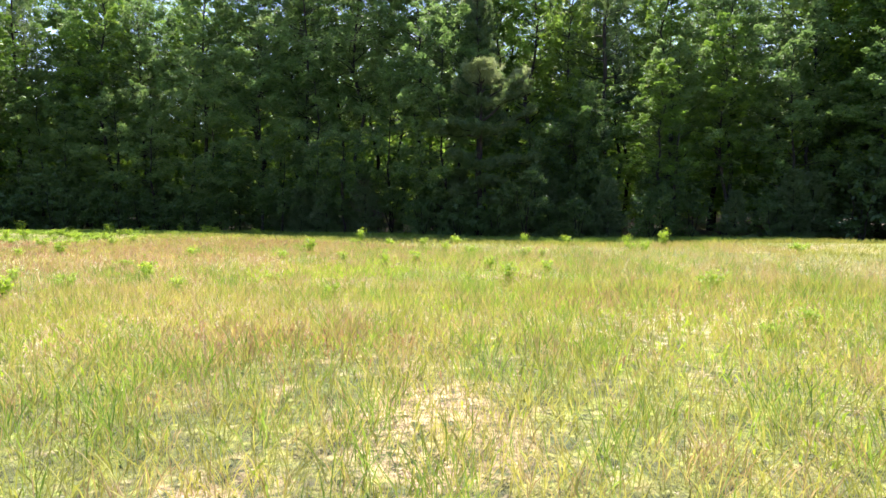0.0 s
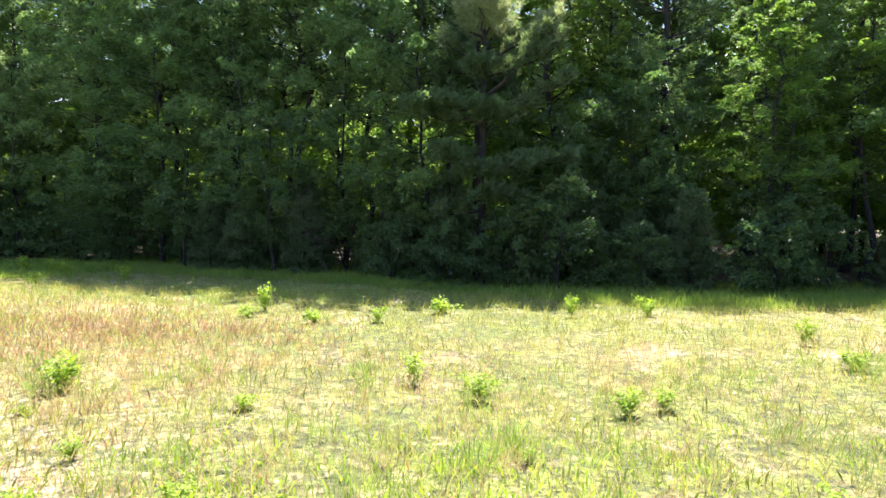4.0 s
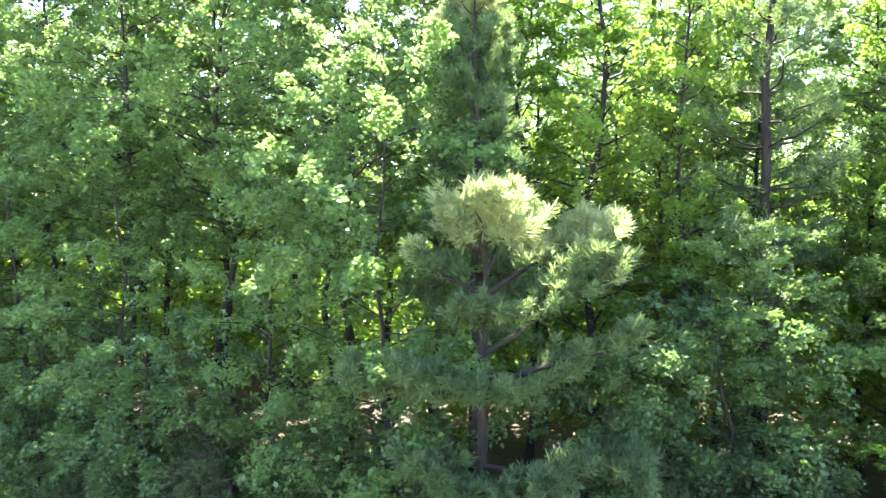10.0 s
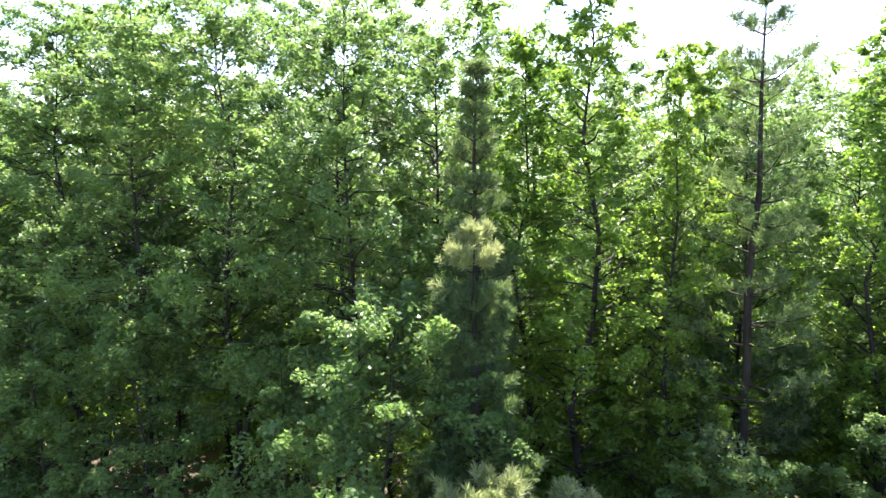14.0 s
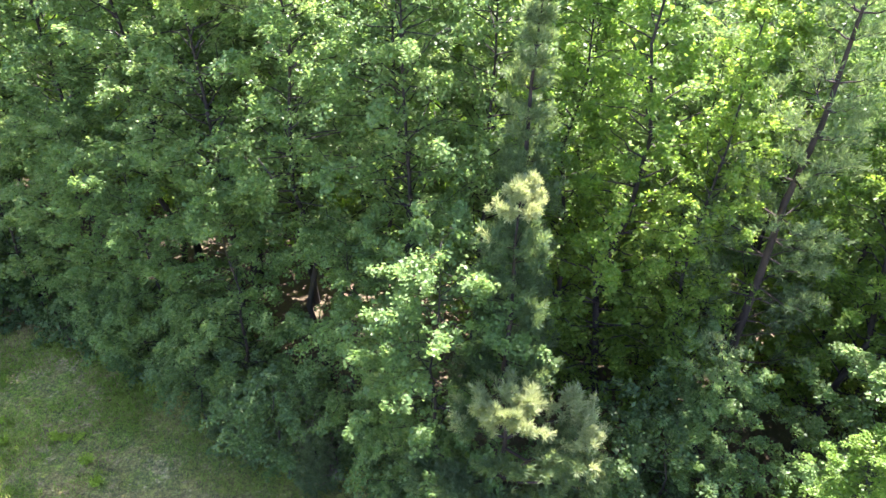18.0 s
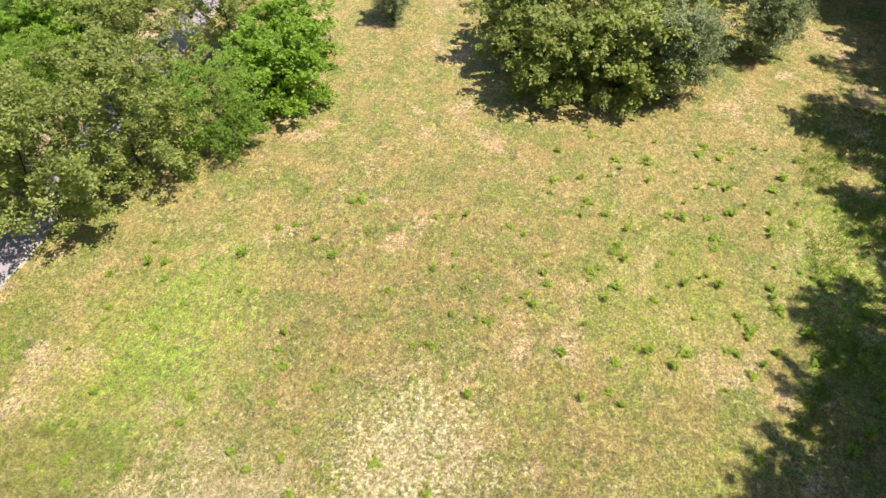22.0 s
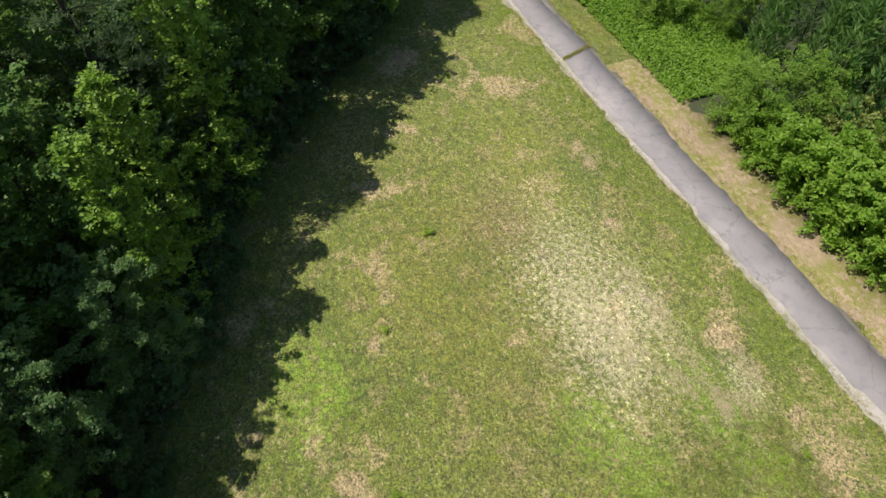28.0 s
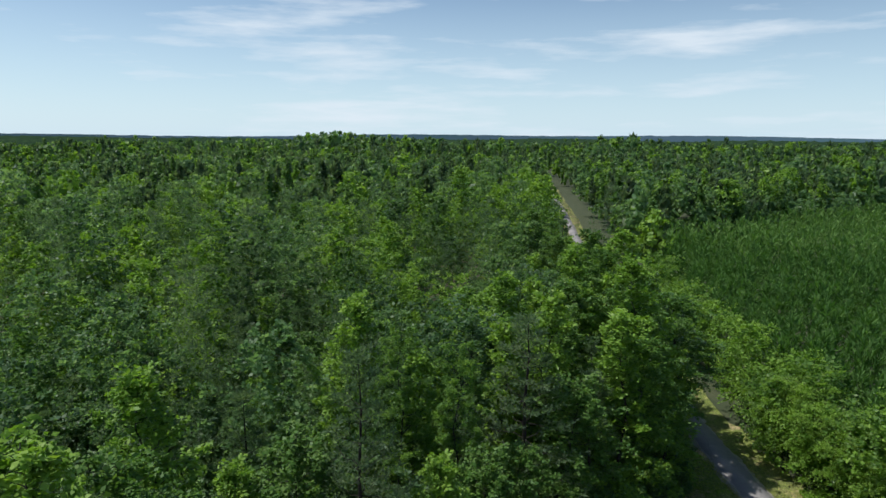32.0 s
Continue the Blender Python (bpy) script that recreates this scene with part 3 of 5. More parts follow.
def far_crown(kind, h, radius, base, quads, size, seed, lumps=14, boss=(0.3, 0.55), hull=0.46):
    """Crown of a tree seen from over the wood: sprays of leaves on bosses round a dense heart."""
    rng = np.random.default_rng(seed)
    rings, sides = (6, 7) if quads > 200 else (4, 5)
    tall = h * (1 - base)

    def prof(u):
        return {"gum": (1 - u) ** 0.62 * (0.55 + 0.45 * np.minimum(1, u * 5)), "oak": np.sqrt(np.maximum(1 - (1.7 * u - 0.7) ** 2, 0)), "pine": (1 - u) ** 0.5 * (0.5 + 0.5 * np.minimum(1, u * 4)), "young": (1 - u) ** 0.6}[kind]

    u = np.linspace(0, 0.93, rings)
    a = np.linspace(0, 2 * np.pi, sides, endpoint=False)
    rr = hull * radius * prof(u)[:, None] * rng.uniform(0.55, 1.3, (rings, sides))
    hv = np.stack([rr * np.cos(a), rr * np.sin(a), np.repeat((base * h + u * tall * 0.86)[:, None], sides, 1) + rng.normal(scale=0.035 * tall, size=(rings, sides))], -1).reshape(-1, 3)
    i, j = np.meshgrid(np.arange(rings - 1), np.arange(sides), indexing="ij")
    a0, a1 = i * sides + j, i * sides + (j + 1) % sides
    hf = np.stack([a0, a1, a1 + sides, a0 + sides], -1).reshape(-1, 4)
    # bosses over the crown, thicker towards the top
    ul = 1 - rng.uniform(0, 1, lumps) ** 1.1 * 0.97
    al = np.arange(lumps) * 2.4 + rng.uniform(-0.5, 0.5, lumps)
    out = 0.85 * radius * prof(ul) * rng.uniform(0.6, 1.15, lumps)
    pos = np.stack([out * np.cos(al), out * np.sin(al), base * h + ul * tall * 0.93], 1)
    wid = radius * rng.uniform(*boss, lumps) * (0.6 + 0.4 * prof(ul))
    if kind in ("gum", "young"):
        wid *= 0.8
    pos, wid = np.concatenate([pos, [[0, 0, h - 0.3 * radius]]]), np.append(wid, 0.3 * radius)
    pick = rng.choice(len(pos), quads, p=wid ** 2 / (wid ** 2).sum())
    axis = np.stack([pos[pick][:, 0], pos[pick][:, 1], np.full(quads, 0.6 * radius)], 1)
    off = unit(unit(rng.normal(size=(quads, 3))) + 0.55 * unit(axis))
    cc = pos[pick] + off * (wid[pick] * rng.uniform(0.6, 1.1, quads))[:, None] * ([1, 1, 0.75] if kind == "oak" else [1, 1, 1.15] if kind != "pine" else [1, 1, 0.5])
    nrm = unit(off + rng.normal(scale=0.4, size=(quads, 3)))
    if kind in ("pine", "young"):
        d = unit(0.5 * off + rng.normal(scale=0.4, size=(quads, 3)) + [0, 0, 1.0])
        s = unit(np.cross(d, rng.normal(size=(quads, 3))))
        Lq = (size * rng.uniform(0.6, 1.3, quads))[:, None]
        W = Lq * (0.2 if kind == "pine" else 0.17)
        q = np.stack([cc - d * Lq * 0.4, cc + s * W, cc + d * Lq * 0.6, cc - s * W], 1).reshape(-1, 3)
        lq = (q, np.arange(4 * quads).reshape(quads, 4))
    else:
        lq = leaf_quads(cc, nrm, size, rng, 0.72)
    if quads < 200:
        return joined([lq, (hv, hf)])
    n = quads // 4
    uc, ac = rng.uniform(0, 0.93, n), rng.uniform(0, 2 * np.pi, n)
    rc = hull * 1.2 * radius * prof(uc) * rng.uniform(0.6, 1.1, n)
    c2 = np.stack([rc * np.cos(ac), rc * np.sin(ac), base * h + uc * tall * 0.9], 1)
    core = leaf_quads(c2, unit(np.stack([np.cos(ac), np.sin(ac), 0.5 + 0 * ac], 1) + rng.normal(scale=0.45, size=(n, 3))), 1.7 * size, rng, 0.8)
    return joined([lq, core])


def brushes(foot, axes, needles, shoot, length, width, rng, spread=0.85):
    """Shoots like bottle brushes: needles all round each shoot, leaning forward."""
    n = len(foot)
    ax = unit(axes)[:, None]
    s = rng.uniform(0, 1, (n, needles, 1))
    d = unit(ax * (0.55 + 0.5 * s) + unit(rng.normal(size=(n, needles, 3))) * spread)
    c = foot[:, None] + ax * s * np.asarray(shoot).reshape(-1, 1, 1)
    w = unit(np.cross(d, rng.normal(size=(n, needles, 3)))) * width
    L = length * rng.uniform(0.65, 1.15, (n, needles, 1))
    v = np.stack([c - w * 0.6, c + d * L * 0.5 - w, c + d * L, c + d * L * 0.5 + w], 2)
    v[..., 2] = np.maximum(v[..., 2], 0.03)
    return v.reshape(-1, 3), np.arange(4 * n * needles).reshape(n * needles, 4)


def pine_limb(at, end, r, pad, count, rng, wood, feet, axes, lens, shoot):
    """One limb with a flattish pad of shoots over its outer part."""
    limb = curve_points(at, end, rng, -0.06 * np.linalg.norm(end - at), 5, 0.05)
    wood.append(tube(limb, r * (1 - np.linspace(0, 0.85, 5)) + 0.004, 4))
    t = 1 - rng.uniform(0, 1, count) ** 1.5 * 0.62
    out = unit(end - at)
    side = unit(np.cross(out, [0, 0, 1.0]))
    lat = rng.normal(scale=0.5, size=count)
    p = along(limb, t) + side * (lat * pad)[:, None] + rng.normal(scale=0.09, size=(count, 3)) * pad
    p[:, 2] += 0.1 * pad - 0.12 * pad * lat ** 2
    feet.append(p)
    axes.append(unit(out * 0.55 + side * lat[:, None] * 0.8 + rng.normal(scale=0.3, size=(count, 3)) + [0, 0, 0.75]))
    lens.append(shoot * rng.uniform(0.6, 1.25, count))


def pine(h, radius, base, whorls, per, count, needles, seed, length=0.2, width=0.011, shoot=0.26, droop=0.08, trunk_r=None, top_heavy=0.0, pad=0.3, limbs=None, tip=(0.0, 0.0), fresh=None):
    """Arrays (trunk, crown) of a pine. limbs: rows (height on the trunk, degrees, reach, rise, pad, shoots) in place of
    even whorls; shoots above the height fresh come apart, to be coloured as if sunlit.
    """
    rng = np.random.default_rng(seed)
    r0 = trunk_r or 0.0075 * h + 0.02
    top = np.array([tip[0], tip[1], h])
    stem = curve_points((0, 0, -0.15), top, rng, 0, 9, 0.004)
    rad = r0 * (1 - np.linspace(0, 1, 9)) ** 0.75 + 0.012
    rad[0] *= 1.3
    wood, feet, axes, lens = [tube(stem, rad, 7)], [], [], []
    if limbs:
        for z, deg, reach, up, w, c in limbs:
            at = along(stem, (z + 0.15) / (h + 0.15))
            a = radians(deg)
            pine_limb(at, at + np.array([np.cos(a) * reach, np.sin(a) * reach, up]), r0 * 0.36, w, c, rng, wood, feet, axes, lens, shoot)
    else:
        for k in range(whorls):
            f = base + (1 - base) * (k + rng.uniform(0.2, 0.8)) / whorls
            g = (f - base) / (1 - base)
            first, m = rng.uniform(0, 2 * np.pi), rng.integers(*per)
            for j in range(m):
                a = first + 2 * np.pi * j / m + rng.uniform(-0.5, 0.5)
                reach = radius * ((1 - g) ** (0.7 - 0.5 * top_heavy) + 0.1) * rng.uniform(0.55, 1.1)
                at = along(stem, f)
                end = at + np.array([np.cos(a) * reach, np.sin(a) * reach, reach * (0.5 * g + 0.14 - droop)])
                end[2] = min(end[2], h)
                pine_limb(at, end, r0 * 0.28 * (1 - 0.6 * f), pad * reach + 0.12, max(4, int(count * (0.4 + 0.6 * reach / radius))), rng, wood, feet, axes, lens, shoot)
    a = rng.uniform(0, 2 * np.pi, 10)
    feet.append(np.repeat(top[None] - [0, 0, 0.25], 10, 0) + rng.normal(scale=0.08, size=(10, 3)))
    axes.append(np.stack([np.cos(a) * 0.5, np.sin(a) * 0.5, np.ones(10)], 1))
    lens.append(np.full(10, shoot))
    feet, axes, lens = np.concatenate(feet), np.concatenate(axes), np.concatenate(lens)
    if fresh is None:
        return joined(wood), brushes(feet, axes, needles, lens, length, width, rng)
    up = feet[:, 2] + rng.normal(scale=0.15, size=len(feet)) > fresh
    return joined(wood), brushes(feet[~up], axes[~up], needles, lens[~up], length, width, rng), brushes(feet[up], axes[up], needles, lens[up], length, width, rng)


# ---- plan ----
def road_y(x):
    return np.interp(x, [-70, -40, -14, 0, 15, 30, 45, 60, 80, 110, 150, 200, 300, 460, 700], [-10.0, -7.6, -5.8, -5.05, -4.5, -4.0, -3.6, -3.25, -2.3, -2.6, -5.5, -9.5, -18.0, -30.0, -46.0])


def edge_y(x):
    """Where the wood begins."""
    return np.interp(x, [-300, -75, -51, -39, -32, -24, -16, -8, -4, 0, 3, 6, 10, 15, 20, 25, 32, 38, 45, 50, 56, 64, 75, 88, 100, 700],
                     [75, 58, 52.5, 50, 49, 48, 46, 42, 40.3, 38.2, 36.6, 35.2, 34.2, 34.0, 33, 30, 27.5, 23.5, 18, 12, 8, 3.6, 1.6, 0.6, 0.6, -32])


def ground_z(x, y):
    """Gentle swells in the meadow, a slight dip towards the wood, level under the lane and the woods."""
    x, y = np.asarray(x, float), np.asarray(y, float)
    d = edge_y(x) - y
    inner = np.clip((x + 90) / 20, 0, 1) * np.clip((105 - x) / 20, 0, 1) * np.clip(d / 6, 0, 1)
    z = -0.35 * np.clip(1 - d / 9.0, 0, 1) * np.clip((x + 90) / 20, 0, 1) * np.clip((105 - x) / 20, 0, 1)
    z = z + inner * (0.1 * np.sin(x * 0.21 + 1) * np.sin(y * 0.17) + 0.05 * np.sin(x * 0.5 + y * 0.43))
    return z * np.clip((y - road_y(x) - 2.5) / 3.0, 0, 1)


def part(name, me, parent, label=""):
    ob = new(name, me)
    ob.parent = parent
    if label:
        tagged(ob, label)
    return ob


def structure(name, me, label, category):
    return tagged(new(name, me), label, category, kind="structure")


def build_ground():
    xs = np.concatenate([[-4000, -2000, -1000, -500, -250, -160, -120, -100], np.arange(-90, 110, 1.25), [120, 140, 170, 220, 300, 500, 900, 1600, 2800, 4500]])
    ys = np.concatenate([[-4000, -2000, -1000, -500, -250, -150, -100, -70, -50, -40], np.arange(-30, 60, 1.25), [66, 75, 90, 110, 140, 200, 300, 600, 1200, 2500, 4500]])
    X, Y = np.meshgrid(xs, ys)
    V = np.stack([X, Y, ground_z(X, Y)], -1).reshape(-1, 3)
    nx, ny = len(xs), len(ys)
    i, j = np.meshgrid(np.arange(ny - 1), np.arange(nx - 1), indexing="ij")
    a = (i * nx + j).ravel()
    me = mesh_from("ground", V, np.stack([a, a + 1, a + nx + 1, a + nx], -1), M_FIELD, True)
    structure("ground", me, "sunlit meadow of mixed green and straw-dry grass", "meadow")


def ribbon(name, x0, x1, left, right, z, mat, label, category, step=0.8, wob=0.0, depth=0.12, seed=1):
    """A strip along the road from offset left to offset right, with sides that go into the ground."""
    rng = np.random.default_rng(seed)
    xs = np.arange(x0, x1, step)
    yc = road_y(xs)
    def ragged():
        return np.convolve(rng.normal(scale=2.2 * wob, size=len(xs)), np.ones(5) / 5, "same") + rng.normal(scale=0.4 * wob, size=len(xs))
    a, b = yc + left + ragged(), yc + right + ragged()
    mid = (a + b) / 2
    rows = [(a, z - depth), (a, z), (mid, z + 0.02), (b, z), (b, z - depth)]
    V = np.concatenate([np.stack([xs, y, np.full(len(xs), zz)], -1) for y, zz in rows])
    n = len(xs)
    F = []
    for k in range(len(rows) - 1):
        i = np.arange(n - 1) + k * n
        F.append(np.stack([i, i + 1, i + 1 + n, i + n], -1))
    structure(name, mesh_from(name, V, np.concatenate(F)[:, ::-1], mat), label, category)


build_ground()
ribbon("verge_south", -60, 40, -5.6, -1.4, 0.046, M_STRAW, "verge of rusty pine straw and dry grass beside the lane", "verge", 0.6, 0.25, seed=2)
ribbon("shoulder_gravel", -60, 700, -1.75, 1.9, 0.040, M_GRAVEL, "pale crumbled gravel shoulder of the lane", "shoulder", 0.5, 0.15, seed=3)
ribbon("verge_far", 190, 480, -4.5, 4.0, 0.03, M_FIELD, "grassy clearing along the distant lane", "verge", 4.0, 0.5, seed=6)
ribbon("road", -60, 700, -1.45, 1.45, 0.052, M_ASPHALT, "narrow weathered grey asphalt lane", "road", 0.5, 0.1, seed=4)


def build_litter():
    """Floor of the wood, a sheet just over the meadow's."""
    xs = np.concatenate([np.arange(-150, -60, 2.0), np.arange(-60, 100, 0.4), np.arange(100, 700, 4.0), [900, 1500, 3000]])
    r = np.random.default_rng(8)
    ragged = np.convolve(r.normal(scale=0.9, size=len(xs)), np.ones(3) / 3, "same")
    rows = []
    for off in (1.2, 2.7, 5, 9, 18, 35, 70, 160, 420, 3000):
        y = edge_y(xs) + off + (0.3 + 0.3 * np.sin(xs * 1.3) + 0.3 * np.sin(xs * 0.47 + 2) + ragged if off < 2 else 0)
        rows.append(np.stack([xs, y, ground_z(xs, y) + 0.05], -1))
    n = len(xs)
    F = []
    for k in range(len(rows) - 1):
        i = np.arange(n - 1) + k * n
        F.append(np.stack([i, i + 1, i + 1 + n, i + n], -1))
    structure("forest_floor", mesh_from("forest_floor", np.concatenate(rows), np.concatenate(F), M_LITTER), "shaded brown leaf litter under the trees", "forest floor")
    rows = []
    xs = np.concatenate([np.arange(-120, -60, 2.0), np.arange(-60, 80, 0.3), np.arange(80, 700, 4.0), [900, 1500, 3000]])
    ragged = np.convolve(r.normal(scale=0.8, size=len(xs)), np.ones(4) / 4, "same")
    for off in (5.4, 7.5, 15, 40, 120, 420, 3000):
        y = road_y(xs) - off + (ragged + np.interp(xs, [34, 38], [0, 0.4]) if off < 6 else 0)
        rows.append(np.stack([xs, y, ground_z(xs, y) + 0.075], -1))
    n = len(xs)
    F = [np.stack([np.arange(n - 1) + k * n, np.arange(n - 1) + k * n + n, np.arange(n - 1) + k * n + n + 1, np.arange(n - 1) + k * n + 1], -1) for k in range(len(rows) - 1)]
    structure("plantation_floor", mesh_from("plantation_floor", np.concatenate(rows), np.concatenate(F), M_SCRUB), "weedy needle-strewn ground under the young pines, with shade in its colour", "forest floor")


build_litter()


# ---- trees: templates, then copies ----
def tree_thing(name, arrays, leaf_mat, wood_mat, label, group=""):
    """An Empty at the foot with a trunk and a crown."""
    root = tagged(new(name), label, "tree", group)
    (wv, wf), (cv, cf) = arrays[:2]
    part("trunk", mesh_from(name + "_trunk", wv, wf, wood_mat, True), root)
    part("crown", mesh_from(name + "_crown", cv, cf, leaf_mat), root)
    # a third array holds the crown tips that get the painted sunlight
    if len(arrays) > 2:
        part("new_growth", mesh_from(name + "_new_growth", *arrays[2], M_SUNTIP), root, "needles at the crown's tips, coloured pale as if sunlit")
    return root


USED = {}


def place(template, x, y, turn, scale=1.0, wide=1.0):
    """The template itself goes to its first place, copies to the others."""
    m = Matrix.Translation((x, y, float(ground_z(x, y)))) @ pose(0, 0, 0, 0, 0, turn)
    s = Matrix.Diagonal((scale * wide, scale * wide, scale, 1))
    if template not in USED:
        USED[template] = True
        template.matrix_basis = m @ s
        return template
    loc = copy_thing(template, m)
    loc.matrix_basis = m @ s
    return loc

# near, detailed kinds
HERO_LIMBS = ((8.6, 250, 0.8, 1.1, 0.8, 60), (8.9, 330, 0.6, 0.9, 0.6, 40), (8.7, 190, 0.8, 0.85, 0.6, 40), (8.4, 60, 0.9, 0.9, 0.6, 30), (8.0, 185, 1.4, 0.7, 0.5, 44),
              (6.7, 350, 2.5, 2.5, 0.95, 120), (7.5, 338, 2.7, 1.0, 0.6, 60), (7.9, 8, 2.0, 1.4, 0.7, 50), (6.3, 344, 3.0, 0.9, 0.45, 36), (7.2, 268, 1.0, 0.5, 0.5, 40),
              (5.9, 183, 2.6, 0.4, 0.6, 90), (6.2, 208, 1.8, 0.3, 0.6, 60), (6.0, 352, 1.8, 0.45, 0.5, 70), (5.7, 272, 1.2, 0.45, 0.7, 70), (4.4, 348, 3.1, 0.15, 0.6, 90),
              (4.2, 318, 1.7, 0.2, 0.6, 55), (4.6, 212, 1.7, 0.1, 0.6, 60), (4.0, 255, 1.2, 0.1, 0.7, 70), (3.2, 285, 1.3, 0.1, 0.7, 60), (2.8, 195, 1.5, -0.1, 0.6, 50), (2.3, 310, 1.5, -0.1, 0.6, 50))
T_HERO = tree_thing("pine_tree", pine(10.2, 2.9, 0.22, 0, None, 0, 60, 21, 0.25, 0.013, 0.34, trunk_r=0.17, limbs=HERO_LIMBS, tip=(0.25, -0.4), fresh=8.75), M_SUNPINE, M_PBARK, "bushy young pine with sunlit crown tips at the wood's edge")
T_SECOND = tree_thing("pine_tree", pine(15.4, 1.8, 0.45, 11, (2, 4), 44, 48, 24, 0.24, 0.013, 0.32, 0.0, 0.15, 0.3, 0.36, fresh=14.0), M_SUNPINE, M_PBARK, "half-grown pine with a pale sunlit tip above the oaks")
T_COLUMN = tree_thing("pine_tree", pine(19.9, 1.4, 0.3, 22, (3, 6), 20, 36, 22, 0.25, 0.013, 0.3, 0.0, 0.19), M_PINE, M_PBARK, "slender dark pine with a narrow pointed crown")
T_TALLPINE = tree_thing("pine_tree", pine(21.8, 2.6, 0.26, 18, (3, 5), 22, 30, 23, 0.25, 0.013, 0.32, 0.02, 0.2, 0.3, 0.32), M_PINE, M_PBARK, "tall pine with a long bare trunk and airy crown")
T_OAK = [tree_thing("oak_tree", broadleaf(h, r, b, limbs, 10, 50, 0.13, sd, shp, spr, rise=(0.1, 0.7), core=2), M_OAK, M_BARK, lab) for h, r, b, limbs, sd, shp, spr, lab in (
    (13.0, 2.9, 0.12, 72, 31, "oval", 0.75, "leafy oak with pale green sunlit top"), (21.5, 3.4, 0.36, 92, 32, "dome", 0.8, "tall forest oak with a full green crown"),
    (20.5, 3.2, 0.3, 92, 33, "oval", 0.8, "slender forest oak with dull green leaves"))]
T_GUM = [tree_thing("sweetgum_tree", broadleaf(h, r, b, limbs, 9, 48, 0.14, sd, "cone", 0.75, lean=0.008, rise=(0.25, 0.8), droop=0.35, core=2), M_GUM, M_BARK, lab) for h, r, b, limbs, sd, lab in (
    (23.6, 2.8, 0.12, 110, 41, "tall bright green sweetgum with a narrow crown"), (22.0, 3.0, 0.3, 80, 42, "very tall sweetgum with a bright pointed top"))]
T_SMALL = [tree_thing("understory_tree", broadleaf(h, r, b, limbs, 9, 44, 0.12, sd, "umbrella", 0.75, lean=0.05, rise=(0.0, 0.35), droop=0.4), M_DEEP, M_BARK, lab) for h, r, b, limbs, sd, lab in (
    (6.8, 2.6, 0.25, 34, 51, "small arching dark green understory tree"), (5.4, 2.1, 0.12, 30, 52, "low dark green understory tree"))]
T_BUSH = [tree_thing("edge_bush", broadleaf(h, r, 0.05, 30, 8, 36, 0.11, sd, "bush", 0.6, 3, 0.05, 0.035, 5, 0.35), M_DEEP, M_BARK, lab) for h, r, sd, lab in (
    (2.8, 1.7, 61, "dense dark green bush at the foot of the wood"), (3.8, 1.6, 62, "tall dark leafy bush at the foot of the wood"))]
T_FARBUSH = [tree_thing("edge_bush", broadleaf(h, r, 0.04, 24, 6, 14, 0.24, sd, "bush", 0.8, 3, 0.05, 0.04, 4), M_DEEP, M_BARK, "dark leafy bush along the wood's edge") for h, r, sd in ((3.2, 1.8, 64), (4.6, 1.7, 65))]
T_SAPLING = tree_thing("pine_sapling", pine(3.8, 1.2, 0.04, 11, (4, 6), 16, 34, 63, 0.22, 0.012, 0.26, 0.0, 0.05), M_PINE, M_PBARK, "young soft-needled pine at the wood's edge")
# plainer kinds for the trees further off
T_MID = [tree_thing("oak_tree", broadleaf(22.0, 3.9, 0.3, 84, 10, 20, 0.25, 71, "dome", 1.0, thick=0.15, core=2, sides=5), M_LEAFY, M_BARK, "tall forest oak with a full green crown"),
         tree_thing("oak_tree", broadleaf(19.5, 4.0, 0.22, 84, 10, 20, 0.25, 72, "oval", 1.0, thick=0.15, core=2, sides=5), M_DEEP, M_BARK, "dark green forest oak with a rounded crown"),
         tree_thing("sweetgum_tree", broadleaf(22.5, 2.8, 0.12, 100, 8, 18, 0.26, 73, "cone", 0.9, thick=0.15, core=2, lean=0.008, sides=5, rise=(0.3, 0.9)), M_LIME, M_BARK, "tall bright green sweetgum with a pointed top"),
         tree_thing("pine_tree", pine(22.5, 2.9, 0.4, 14, (3, 5), 16, 15, 74, 0.34, 0.024, 0.4, 0.02), M_PINE, M_PBARK, "tall forest pine with a bare trunk"),
         tree_thing("pine_tree", pine(20.0, 2.6, 0.3, 14, (3, 5), 16, 15, 75, 0.34, 0.024, 0.4, 0.02), M_PINE, M_PBARK, "forest pine with a dark crown")]

